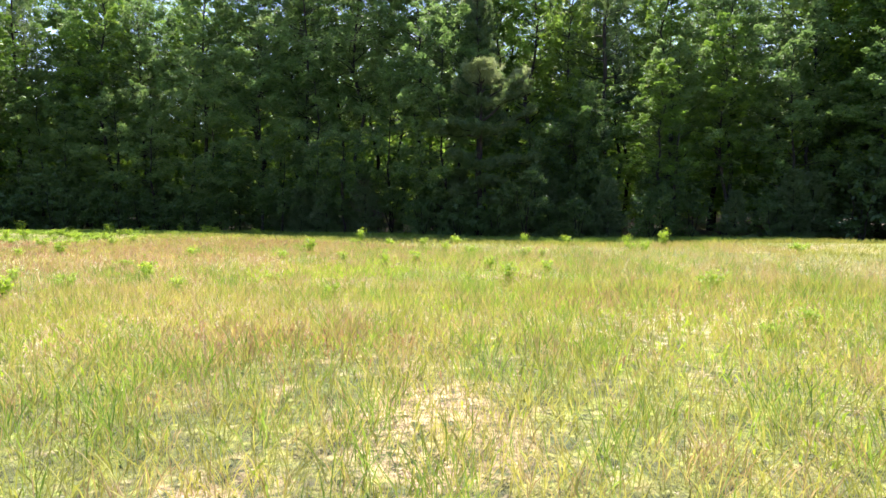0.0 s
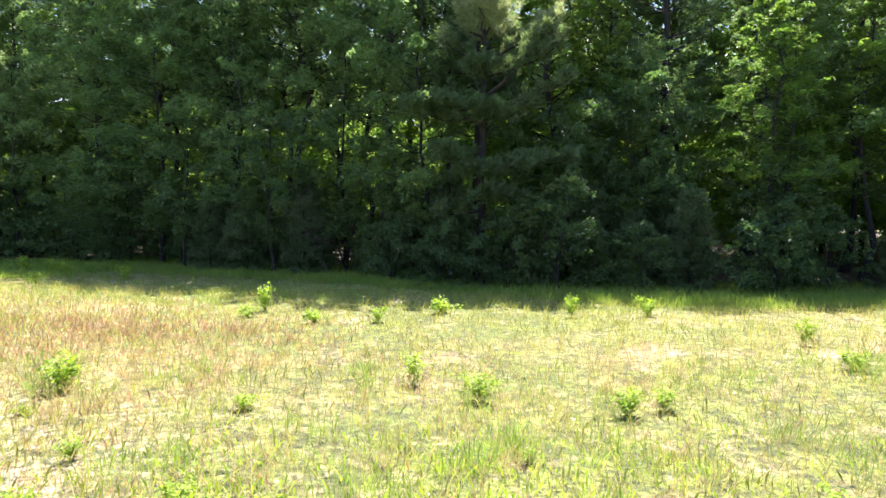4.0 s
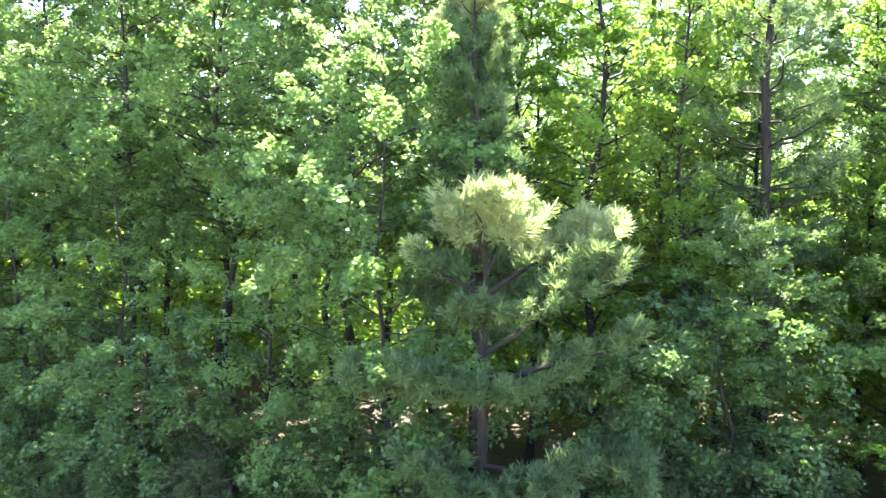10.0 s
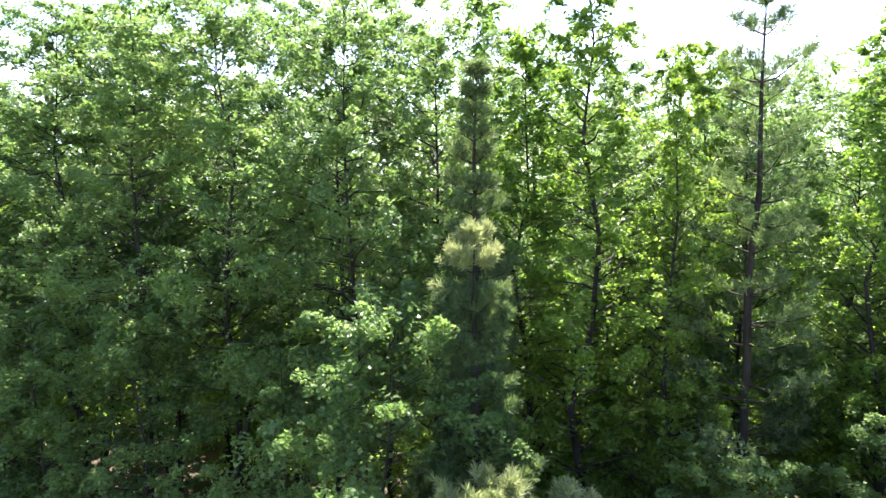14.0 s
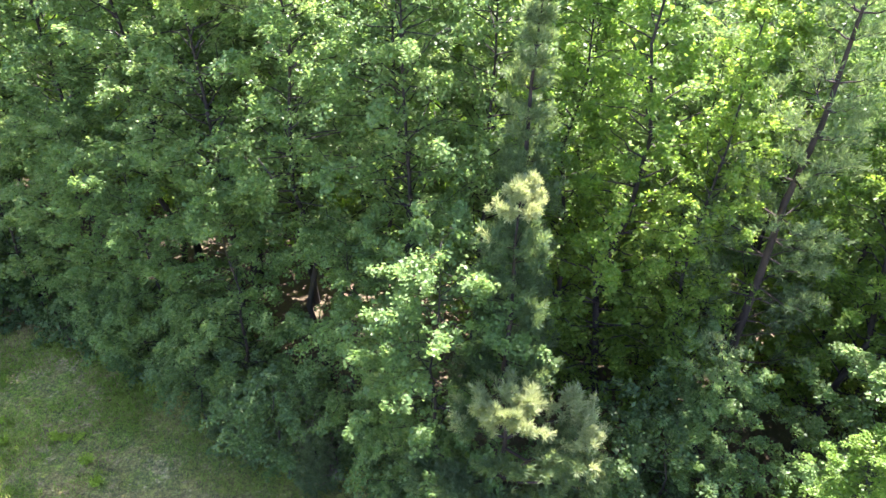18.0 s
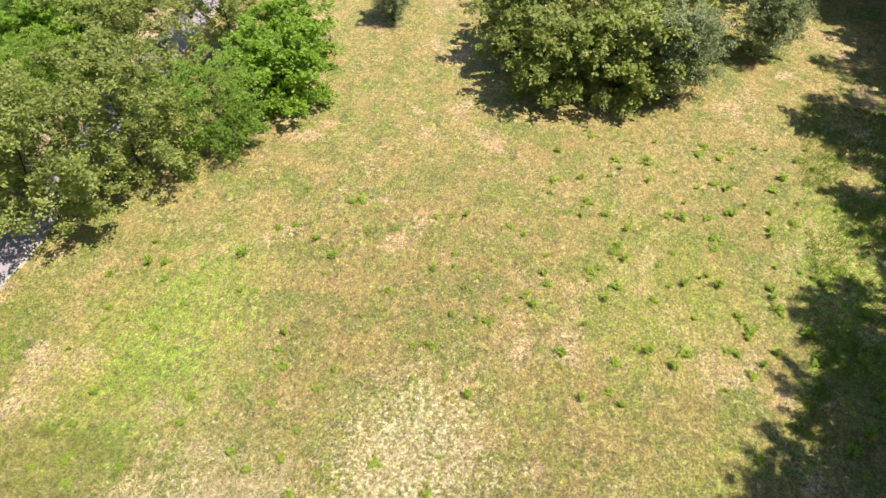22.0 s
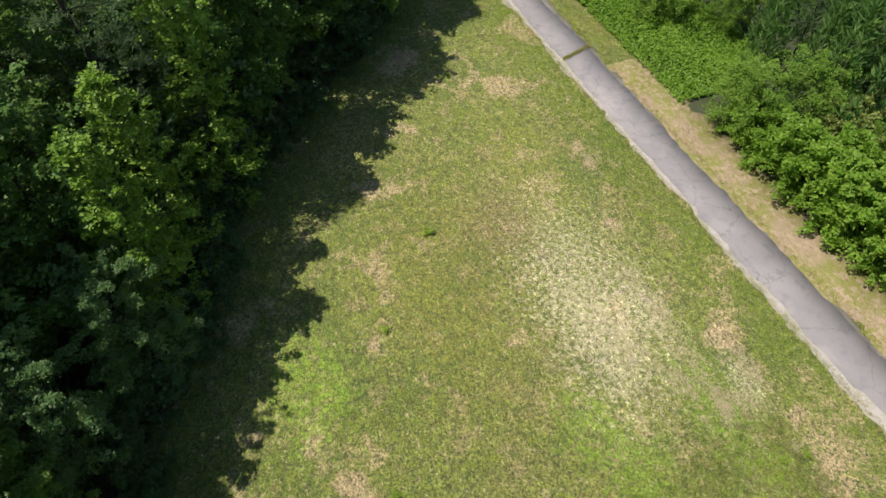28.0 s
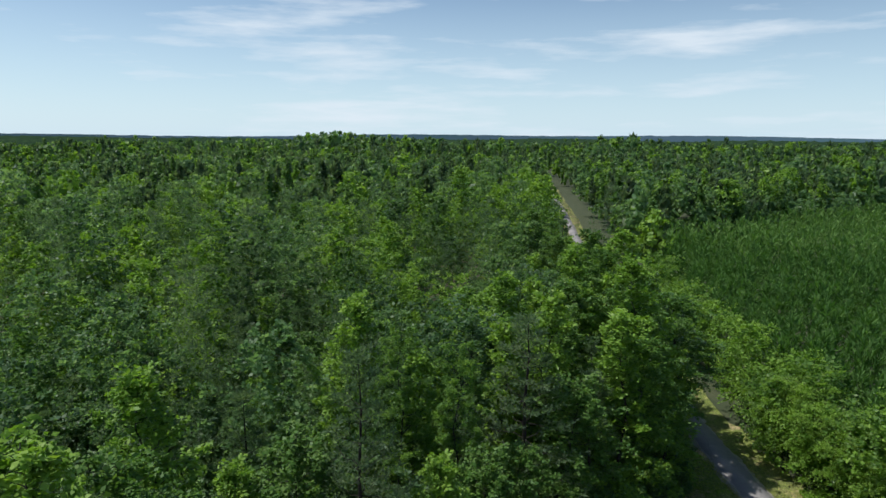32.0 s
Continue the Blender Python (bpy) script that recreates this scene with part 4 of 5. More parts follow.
# trees that stand out, each at its own place and height
TAKEN = []
for t, x, y, turn, s, wide in ((T_HERO, 2.03, 37.0, 0, 1.0, 1.0), (T_SECOND, 2.15, 39.2, 40, 1.0, 0.9), (T_COLUMN, 2.35, 41.7, 10, 0.99, 1.0), (T_TALLPINE, 10.7, 42.2, 75, 1.0, 1.0), (T_GUM[0], 6.1, 43.8, 0, 1.08, 1.1), (T_GUM[0], 8.5, 42.8, 200, 0.93, 0.9), (T_GUM[0], 4.2, 45.2, 100, 0.98, 1.0),
                               (T_OAK[0], 0.1, 38.9, 0, 1.08, 1.0), (T_SMALL[0], -6.3, 40.3, 30, 1.0, 1.0), (T_OAK[0], -3.4, 41.8, 110, 0.92, 1.0), (T_OAK[0], -8.7, 43.4, 200, 0.98, 1.05), (T_OAK[0], -12.8, 44.8, 310, 1.0, 1.05),
                               (T_OAK[0], -16.8, 47.6, 70, 1.05, 1.1), (T_SMALL[0], -10.8, 42.6, 150, 0.95, 1.0), (T_SMALL[1], -14.6, 45.4, 250, 1.1, 1.0), (T_SMALL[0], 5.0, 38.5, 80, 1.0, 0.9), (T_SMALL[0], 7.9, 38.2, 220, 1.15, 1.0),
                               (T_OAK[0], 9.3, 39.8, 20, 0.74, 1.1), (T_OAK[0], 14.0, 38.2, 130, 0.9, 1.1), (T_GUM[1], 12.3, 36.0, 0, 0.47, 1.5), (T_GUM[1], 16.4, 37.4, 60, 0.6, 1.4), (T_OAK[0], 19.4, 35.8, 240, 0.95, 1.1),
                               (T_GUM[0], 14.8, 42.4, 120, 0.98, 1.0), (T_OAK[1], 18.2, 41.0, 0, 0.95, 1.0), (T_OAK[2], 22.0, 38.5, 90, 0.97, 1.0), (T_OAK[1], -1.8, 43.4, 30, 1.08, 1.0), (T_OAK[1], -5.6, 45.2, 150, 1.12, 1.05),
                               (T_OAK[1], -10.0, 47.2, 270, 1.12, 1.05), (T_OAK[1], -14.4, 49.4, 15, 1.15, 1.05), (T_OAK[2], -3.4, 49.6, 60, 1.16, 1.0), (T_OAK[1], -18.8, 51.0, 100, 1.16, 1.1), (T_OAK[2], -8.0, 51.8, 210, 1.2, 1.0),
                               (T_OAK[2], 1.2, 46.4, 330, 1.1, 1.0), (T_OAK[2], 8.8, 47.0, 45, 0.9, 1.0), (T_GUM[1], 3.0, 50.5, 0, 1.15, 1.0), (T_GUM[1], 11.6, 48.0, 75, 1.0, 1.0), (T_GUM[0], -12.0, 54.0, 160, 1.02, 1.0),
                               (T_OAK[1], -6.0, 53.8, 20, 1.2, 1.1), (T_OAK[1], -11.6, 52.2, 130, 1.18, 1.1), (T_OAK[1], -1.0, 53.2, 250, 1.2, 1.1), (T_OAK[1], -16.2, 55.0, 340, 1.22, 1.1), (T_OAK[2], 12.8, 46.0, 200, 0.97, 1.0), (T_OAK[2], 16.5, 46.4, 300, 1.0, 1.0), (T_OAK[1], 9.6, 51.0, 80, 1.05, 1.05), (T_OAK[2], 6.0, 52.0, 190, 1.1, 1.1), (T_OAK[1], 14.4, 51.0, 10, 1.05, 1.1), (T_GUM[1], 44.0, 29.5, 0, 1.05, 1.0), (T_GUM[1], 43.0, 25.7, 140, 1.02, 1.0)):
    place(t, x, y, turn, s, wide)
    TAKEN.append((x, y))


def free(x, y, gap):
    return all((x - a) ** 2 + (y - b) ** 2 > gap * gap for a, b in TAKEN)


rng = np.random.default_rng(99)
# the wood's edge and the first rows behind it
for k in range(4000):
    x = rng.uniform(-75, 102)
    depth = rng.uniform(1.4, 27 if abs(x) < 25 else 17)
    y = float(edge_y(x)) + depth
    if not free(x, y, 3.0 + 0.03 * depth) or (-21 < x < 23 and (depth < 10 or depth > 14.5)):
        continue
    TAKEN.append((x, y))
    near = -34 < x < 24
    s = (rng.uniform(0.92, 1.1) if x < 20 else rng.uniform(0.74, 1.12)) * (0.74 + 0.28 * min(1, depth / 5.5))
    turn = rng.uniform(0, 360)
    u = rng.uniform()
    if near:
        t = T_OAK[1 + rng.integers(2)] if depth > 5 and u < 0.75 else T_OAK[0] if depth <= 5 and u < 0.8 else T_GUM[1]
    else:
        t = T_MID[0] if u < (0.24 if x > 20 else 0.3) else T_MID[1] if u < (0.34 if x > 20 else 0.48) else T_MID[2] if u < (0.84 if x > 20 else 0.62) else T_MID[3 + rng.integers(2)]
    place(t, x, y, turn, s, rng.uniform(1.25, 1.5) if x > 46 and depth < 6 else rng.uniform(1.0, 1.25))
for x, y, s in ((6.4, 37.6, 0.9), (7.6, 36.6, 0.7), (9.2, 37.4, 1.0), (-4.9, 40.0, 0.8), (-7.6, 41.2, 0.9), (-9.4, 42.0, 0.8)):
    place(T_SAPLING, x, y, rng.uniform(0, 360), s)
for x, y, s in ((0.9, 36.4, 0.9), (3.0, 36.0, 1.0), (2.1, 35.7, 0.7), (4.6, 35.6, 1.1), (-1.2, 37.6, 0.9)):
    place(T_BUSH[rng.integers(2)], x, y, rng.uniform(0, 360), s)
# bushes and saplings at the foot, and a second, looser row behind them
for back in (0.0, 2.6):
    for x in np.arange(-74, 98, 1.6 if back == 0 else 2.1):
        x = x + rng.uniform(-0.5, 0.5)
        y = float(edge_y(x)) + back + rng.uniform(-0.2, 1.3)
        u = rng.uniform()
        if -17 < x < 20:
            if back and rng.uniform() < 0.6:
                continue
            t = T_SAPLING if u < 0.25 else T_BUSH[rng.integers(2)] if u < 0.85 else T_SMALL[1]
        else:
            t = T_FARBUSH[rng.integers(2)]
        place(t, x, y, rng.uniform(0, 360), rng.uniform(0.65, 1.15) + 0.15 * (back > 0))

# trees and shrubs of the west end and the south side of the lane
T_ROADOAK = tree_thing("oak_tree", broadleaf(9.5, 4.2, 0.08, 84, 13, 26, 0.2, 81, "oval", 1.0, thick=0.15, sides=6), M_OLIVE, M_BARK, "broad rounded oak with olive green leaves beside the lane")
T_LOCUST = tree_thing("locust_tree", broadleaf(8.0, 3.5, 0.1, 66, 12, 34, 0.15, 82, "oval", 1.15, droop=0.45), M_LIME, M_BARK, "feathery bright green locust tree at the meadow's edge")
T_SHRUB = tree_thing("shrub", broadleaf(4.6, 2.9, 0.05, 84, 11, 22, 0.2, 83, "bush", 0.75, 5, 0.05, 0.05, 5), M_BRIGHT, M_BARK, "bright yellow-green rounded shrub")
T_GREY = tree_thing("shrub", broadleaf(5.2, 2.3, 0.05, 110, 13, 26, 0.12, 84, "bush", 0.75, 5, 0.05, 0.05, 5, rise=(0.5, 1.1), droop=0.1), M_GREY, M_BARK, "grey-green feathery shrub at the meadow's edge")
T_OLIVE = tree_thing("shrub", broadleaf(5.0, 3.1, 0.05, 90, 12, 22, 0.2, 85, "bush", 0.8, 5, 0.05, 0.05, 5), M_OLIVE, M_BARK, "rounded olive green shrub with large leaves")
for t, x, y, s in ((T_ROADOAK, -19.5, -3.4, 1.0), (T_ROADOAK, -25.0, -1.0, 0.95), (T_ROADOAK, -22.0, -9.5, 0.9), (T_LOCUST, -28.5, 3.2, 0.85), (T_SHRUB, -34.0, 5.0, 1.35),
                   (T_SHRUB, -38.5, 4.2, 1.25), (T_OLIVE, -39.3, 24.0, 1.4), (T_OLIVE, -40.3, 28.2, 1.45), (T_OLIVE, -44.0, 20.5, 1.4), (T_GREY, -40.2, 32.3, 1.4), (T_ROADOAK, -46.0, 26.5, 0.8), (T_GREY, -47.8, 9.6, 0.8),
                   (T_GREY, -48.0, 39.5, 1.2), (T_ROADOAK, -51.0, 33.0, 1.0), (T_ROADOAK, -54.0, 22.0, 1.0), (T_ROADOAK, -32.0, -4.0, 0.95), (T_ROADOAK, -40.0, -1.5, 0.9)):
    place(t, x, y, rng.uniform(0, 360), s)
for x in np.arange(-60, 31, 2.5):
    if 1.0 < x < 10:
        continue
    y = float(road_y(x)) - 5.6 - rng.uniform(0.0, 1.2)
    u = rng.uniform()
    t = T_SHRUB if u < (0.95 if x > 12 else 0.45) else T_OLIVE if u < 0.8 else T_LOCUST
    place(t, x + rng.uniform(-0.6, 0.6), y, rng.uniform(0, 360), rng.uniform(0.8, 1.3) * (0.65 if t is T_LOCUST else 1.0))
place(T_ROADOAK, 3.4, -7.0, 20, 0.84)
place(T_OLIVE, 7.6, -11.0, 90, 1.15)
place(T_ROADOAK, 6.0, -7.3, 140, 0.58)
for x, y, s in ((44.5, -13.0, 0.8), (58, -12.0, 0.9), (64, -10.4, 1.05), (49, -17.0, 0.75), (70, -9.6, 1.2), (40.0, -17.5, 0.6)):
    place(T_LOCUST, x, y, rng.uniform(0, 360), s)
place(T_ROADOAK, 1.2, -12.0, 200, 0.7)
for x in np.arange(-60, 29, 3.0):
    y = float(road_y(x)) - 9.6 - rng.uniform(0.0, 1.6)
    u = rng.uniform()
    t = T_SHRUB if u < 0.4 else T_OLIVE if u < 0.6 else T_ROADOAK if u < 0.75 else T_LOCUST
    place(t, x + rng.uniform(-0.6, 0.6), y, rng.uniform(0, 360), rng.uniform(0.9, 1.3) * (0.62 if t in (T_LOCUST, T_ROADOAK) else 1.0))
for k in range(140):
    x = rng.uniform(-60, 34)
    y = float(road_y(x)) - rng.uniform(12, 30)
    if free(x, y, 3.6) and (x + 9) ** 2 + (y + 23) ** 2 > 24:
        TAKEN.append((x, y))
        place(T_FARBUSH[rng.integers(2)] if rng.uniform() < 0.4 else T_MID[[0, 1, 2, 4][rng.integers(4)]], x, y, rng.uniform(0, 360), rng.uniform(0.35, 0.5), 1.3)


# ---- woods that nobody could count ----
def view_height(x, y, tall):
    """Lower growth north-west of the lane's open bend, fitted to the camera's view."""
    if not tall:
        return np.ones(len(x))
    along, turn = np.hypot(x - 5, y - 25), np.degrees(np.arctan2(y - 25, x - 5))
    # taller crowns at the bearings where the camera sees bumps on the horizon
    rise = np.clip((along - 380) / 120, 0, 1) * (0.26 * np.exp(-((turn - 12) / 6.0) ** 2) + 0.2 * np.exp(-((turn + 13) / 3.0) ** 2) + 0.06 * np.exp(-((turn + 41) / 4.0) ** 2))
    # crowns capped under the camera's sight lines to the far lane
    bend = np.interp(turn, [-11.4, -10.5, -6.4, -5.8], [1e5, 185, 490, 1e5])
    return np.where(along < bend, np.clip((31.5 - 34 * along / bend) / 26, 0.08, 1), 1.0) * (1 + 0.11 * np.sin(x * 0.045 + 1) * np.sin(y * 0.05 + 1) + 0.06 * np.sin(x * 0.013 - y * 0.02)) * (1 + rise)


def scatter(name, spots, kinds, mat, label, category, seed, lo=0.8, hi=1.15, tall=False):
    """Copies of bare (verts, faces) arrays at the spots, as one mesh."""
    r = np.random.default_rng(seed)
    out = []
    spots = np.asarray(spots)
    which = r.integers(len(kinds), size=len(spots))
    for k, (v, f) in enumerate(kinds):
        s = spots[which == k]
        a, sc = r.uniform(0, 2 * np.pi, len(s)), r.uniform(lo, hi, len(s)) * view_height(s[:, 0], s[:, 1], tall)
        c, sn = np.cos(a)[:, None], np.sin(a)[:, None]
        V = np.stack([(v[None, :, 0] * c - v[None, :, 1] * sn), (v[None, :, 0] * sn + v[None, :, 1] * c), np.repeat(v[None, :, 2], len(s), 0)], -1) * sc[:, None, None]
        V[:, :, 0] += s[:, 0:1]
        V[:, :, 1] += s[:, 1:2]
        V[:, :, 2] += ground_z(s[:, 0], s[:, 1])[:, None]
        F = f[None] + (np.arange(len(s)) * len(v))[:, None, None]
        out.append((V.reshape(-1, 3), F.reshape(-1, f.shape[1])))
    V, F = joined(out)
    return tagged(new(name, mesh_from(name, V, F, mat)), label, category, kind="stuff")


def young_crown(h, radius, quads, size, seed):
    """A young pine seen from above: brushes that stand up and out over a cone."""
    r = np.random.default_rng(seed)
    per = 7 if quads > 100 else 5
    n = quads // per
    u = 1 - r.uniform(0, 1, n) * 0.97
    a = np.arange(n) * 2.4 + r.uniform(-0.4, 0.4, n)
    rr = radius * (1 - u) ** 0.85 * r.uniform(0.6, 1.0, n)
    foot = np.stack([rr * np.cos(a), rr * np.sin(a), h * (0.16 + 0.78 * u)], 1)
    return brushes(foot, np.stack([np.cos(a) * 0.35, np.sin(a) * 0.35, 1.0 + 0 * u], 1), per, 0.8 * size, 1.15 * size, 0.1 * size, r, 0.5)


def crowns(kind, count, quads, size, seed, lumps=14, boss=(0.24, 0.42), hull=0.46):
    """Crowns without trunks: sprays on limbs while they stand near, bosses of leaves further off."""
    got = []
    for k in range(count):
        if kind == "young":
            got.append(young_crown(6.8 + 0.7 * k, 1.25 + 0.08 * k, quads, size, seed + k))
        elif quads >= 400 and kind == "pine":
            got.append(pine(20 + 1.5 * k, 2.8, 0.45, 11, (3, 5), 6, max(6, quads // 190), seed + k, 0.62 * size, 0.045 * size, 0.6 * size)[1])
        elif quads >= 400:
            h, rad, base, form = {"gum": (20 + 1.5 * k, 3.0, 0.3, "cone"), "oak": (20 + 1.5 * k, 4.5, 0.42, "dome"), "low": (8.0 + k, 3.1, 0.08, "oval")}[kind]
            got.append(broadleaf(h, rad, base, 52, 8, max(7, quads // 190), size, seed + k, form, 0.6 + 1.1 * size, thick=0.15, rise=(0.3, 0.8) if kind == "gum" else (0.1, 0.55))[1])
        elif kind == "low":
            got.append(far_crown("oak", 8.0 + k, 3.1, 0.06, quads, size, seed + k, lumps, (0.2, 0.36), min(hull, 0.42)))
        else:
            got.append(far_crown(kind, 20 + 1.5 * k, {"gum": 3.1, "oak": 4.7, "pine": 2.8}[kind], {"gum": 0.35, "oak": 0.5, "pine": 0.5}[kind], quads * (3 if kind == "oak" else 2) // 2, size, seed + k, lumps * (3 if kind == "oak" else 2) // 2, boss, hull))
    return got


def wedge(r0, r1, a0, a1, gap, seed, keep):
    """Spots on a jittered lattice in a ring sector about (5, 25), degrees from +x, where keep(x, y)."""
    r = np.random.default_rng(seed)
    g = np.arange(-r1, r1, gap)
    X, Y = np.meshgrid(g, g)
    X, Y = X + r.uniform(-0.45, 0.45, X.shape) * gap, Y + r.uniform(-0.45, 0.45, X.shape) * gap
    d, a = np.hypot(X, Y), np.degrees(np.arctan2(Y, X))
    ok = (d > r0) & (d < r1) & (a > a0) & (a < a1)
    P = np.stack([X[ok] + 5, Y[ok] + 25], -1)
    return P[keep(P[:, 0], P[:, 1])]


def plantation(x, y):
    return (y < road_y(x) - np.where(x > 36, 12.5, 10.0)) & (x > 14) & (x < 188 - 0.75 * (y + 20)) & (y > -235)


def north(x, y):
    return y > np.where(x < 86, edge_y(x) + 17, road_y(x) + 3.2)


def south_far(x, y):
    return (y < road_y(x) - 5.0) & ~plantation(x, y) & (x > 100)


def off_road(x, y):
    return (y > road_y(x) + np.where((x > 185) & (x < 480), 6.0, 3.2)) | (y < road_y(x) - np.where((x > 185) & (x < 480), 6.5, 5.5)) | (x > 480)


A0, A1 = -44, 42


def mixed_wood(spots, seed, quads, size, pine_size, lumps, label, lo, hi):
    """One ring of the wood: oaks, sweetgums, dark oaks, sunny crowns and pines, mixed in loose stands."""
    r = np.random.default_rng(seed)
    x, y = spots[:, 0], spots[:, 1]
    stand = np.sin(x * 0.11 + seed) * np.sin(y * 0.13 + 2 * seed) + 0.5 * np.sin(x * 0.05 - y * 0.06)
    u = r.uniform(0, 1, len(spots)) + 0.16 * stand
    for k, (a, b_, kind, mat, name, what) in enumerate(((-9, 0.4, "pine", M_PINE, "pine_wood", "dark pines"), (0.4, 0.55, "oak", M_OAK, "oak_wood", "dull green oaks"), (0.55, 0.64, "oak", M_DEEP, "oak_wood", "dark green oaks"),
                                                        (0.64, 0.78, "gum", M_LEAFY, "sweetgum_wood", "green sweetgums"), (0.78, 0.9, "gum", M_LIME, "sweetgum_wood", "bright green sweetgums"), (0.9, 9, "oak", M_LIME, "oak_wood", "sunny yellow-green oaks"))):
        s = spots[(u >= a) & (u < b_)]
        if len(s):
            scatter(name, s, crowns(kind, 3, quads, pine_size if kind == "pine" else size, seed * 10 + k, lumps), mat, what + label, "woods", seed * 10 + k, lo, hi, True)


WIDE = -64
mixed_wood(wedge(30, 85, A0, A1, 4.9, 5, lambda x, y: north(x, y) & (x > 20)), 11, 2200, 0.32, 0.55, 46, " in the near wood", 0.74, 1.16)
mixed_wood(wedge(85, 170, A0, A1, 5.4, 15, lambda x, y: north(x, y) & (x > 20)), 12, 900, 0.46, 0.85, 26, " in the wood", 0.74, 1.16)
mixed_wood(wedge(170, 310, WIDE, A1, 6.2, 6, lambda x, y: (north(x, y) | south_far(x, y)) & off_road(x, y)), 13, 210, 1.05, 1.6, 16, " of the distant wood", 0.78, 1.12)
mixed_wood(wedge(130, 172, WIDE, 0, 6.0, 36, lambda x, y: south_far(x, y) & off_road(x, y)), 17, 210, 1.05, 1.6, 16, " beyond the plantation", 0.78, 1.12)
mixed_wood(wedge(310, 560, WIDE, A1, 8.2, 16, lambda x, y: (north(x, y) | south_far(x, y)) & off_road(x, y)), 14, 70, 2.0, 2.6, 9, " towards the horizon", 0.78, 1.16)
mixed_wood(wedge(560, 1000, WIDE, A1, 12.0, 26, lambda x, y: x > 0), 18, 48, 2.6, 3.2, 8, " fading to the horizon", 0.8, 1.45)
for r0, r1, gap, quads, size, seed, what in ((20, 75, 2.9, 640, 0.5, 261, "even plantation of young green pines"), (75, 170, 3.2, 260, 0.75, 265, "rows of young pines in the middle of the plantation"), (170, 450, 3.1, 50, 1.15, 271, "far part of the young pine plantation")):
    scatter("young_pine_wood", wedge(r0, r1, -85, 30, gap, seed, plantation), crowns("young", 3, quads, size, seed), M_YOUNG, what, "plantation", seed, 0.8, 1.6)
side = wedge(20, 140, -75, 30, 4.2, 9, lambda x, y: (x > 36) & (y < road_y(x) - 5.4) & (y > road_y(x) - 12) & ~((x > 33) & (x < 58) & (y > -18)))
cut = np.random.default_rng(3).uniform(size=len(side)) < 0.5
scatter("roadside_wood", side[cut], crowns("low", 3, 1500, 0.34, 281, 30), M_LIME, "bright leafy trees along the south side of the lane", "woods", 19, 0.75, 1.35)
scatter("roadside_wood", side[~cut], crowns("low", 3, 1500, 0.34, 285, 30), M_GUM, "green leafy trees along the south side of the lane", "woods", 29, 0.75, 1.35)
line_y = np.arange(-24, -240, -3.4)
rim = np.concatenate([np.stack([188 - 0.75 * (line_y + 20) + off, line_y + np.sin(line_y * 3) * 1.2], 1) for off in (-1.0, 3.0, 7.0)])
scatter("forest_rim", rim, crowns("low", 3, 210, 0.95, 371, 20), M_OAK, "leafy rim of the wood beyond the plantation", "woods", 30, 1.0, 1.7)
belt = wedge(78, 150, 40, 150, 5.0, 44, lambda x, y: (y > edge_y(x) + 20) & (x < 60))
scatter("undergrowth", belt, crowns("low", 3, 220, 0.8, 381, 16), M_GUM, "leafy growth deep inside the wood", "undergrowth", 31, 1.0, 1.6)
back = wedge(24, 80, 40, 150, 4.6, 10, lambda x, y: (y > edge_y(x) + 27) & (x < 36))
cut = np.random.default_rng(5).uniform(size=len(back))
scatter("oak_wood", back[cut < 0.5], crowns("oak", 3, 1500, 0.21, 291, 60, (0.16, 0.34), 0.4), M_OAK, "oaks in the depth of the wood behind the edge", "woods", 20, 1.06, 1.22)
scatter("sweetgum_wood", back[cut >= 0.5], crowns("gum", 3, 2000, 0.2, 291, 90, (0.2, 0.42), 0.35), M_GUM, "sweetgums in the depth of the wood behind the edge", "woods", 32, 1.06, 1.22)
under = wedge(22, 80, 40, 150, 3.6, 14, lambda x, y: (y > edge_y(x) + 12) & (x < 40))
scatter("undergrowth", under, crowns("low", 3, 700, 0.26, 341, 26, hull=0.25), M_GUM, "leafy undergrowth inside the wood", "undergrowth", 25, 0.5, 1.5)
low = wedge(24, 110, A0, A1, 4.2, 21, lambda x, y: (y > edge_y(x) + 3) & (y > road_y(x) + 5) & (x > 23))
scatter("undergrowth", low, crowns("low", 3, 420, 0.34, 351, 26), M_DEEP, "dark leafy undergrowth in the east of the wood", "undergrowth", 26, 0.6, 1.35)
west = wedge(45, 130, 130, 180, 4.6, 12, lambda x, y: (x < -56) & (y > -30))
scatter("oak_wood", west, crowns("oak", 3, 420, 0.6, 301), M_OAK, "wood beyond the meadow's west end", "woods", 21, 0.5, 0.9)
south = wedge(45, 110, -179.9, -70, 4.6, 13, lambda x, y: (y < road_y(x) - 24) & (x < 36) & ((x + 9) ** 2 + (y + 23) ** 2 > 30))
scatter("scrub_wood", south, crowns("low", 3, 420, 0.5, 311), M_DEEP, "scrubby wood south of the lane", "woods", 22, 0.7, 1.1)


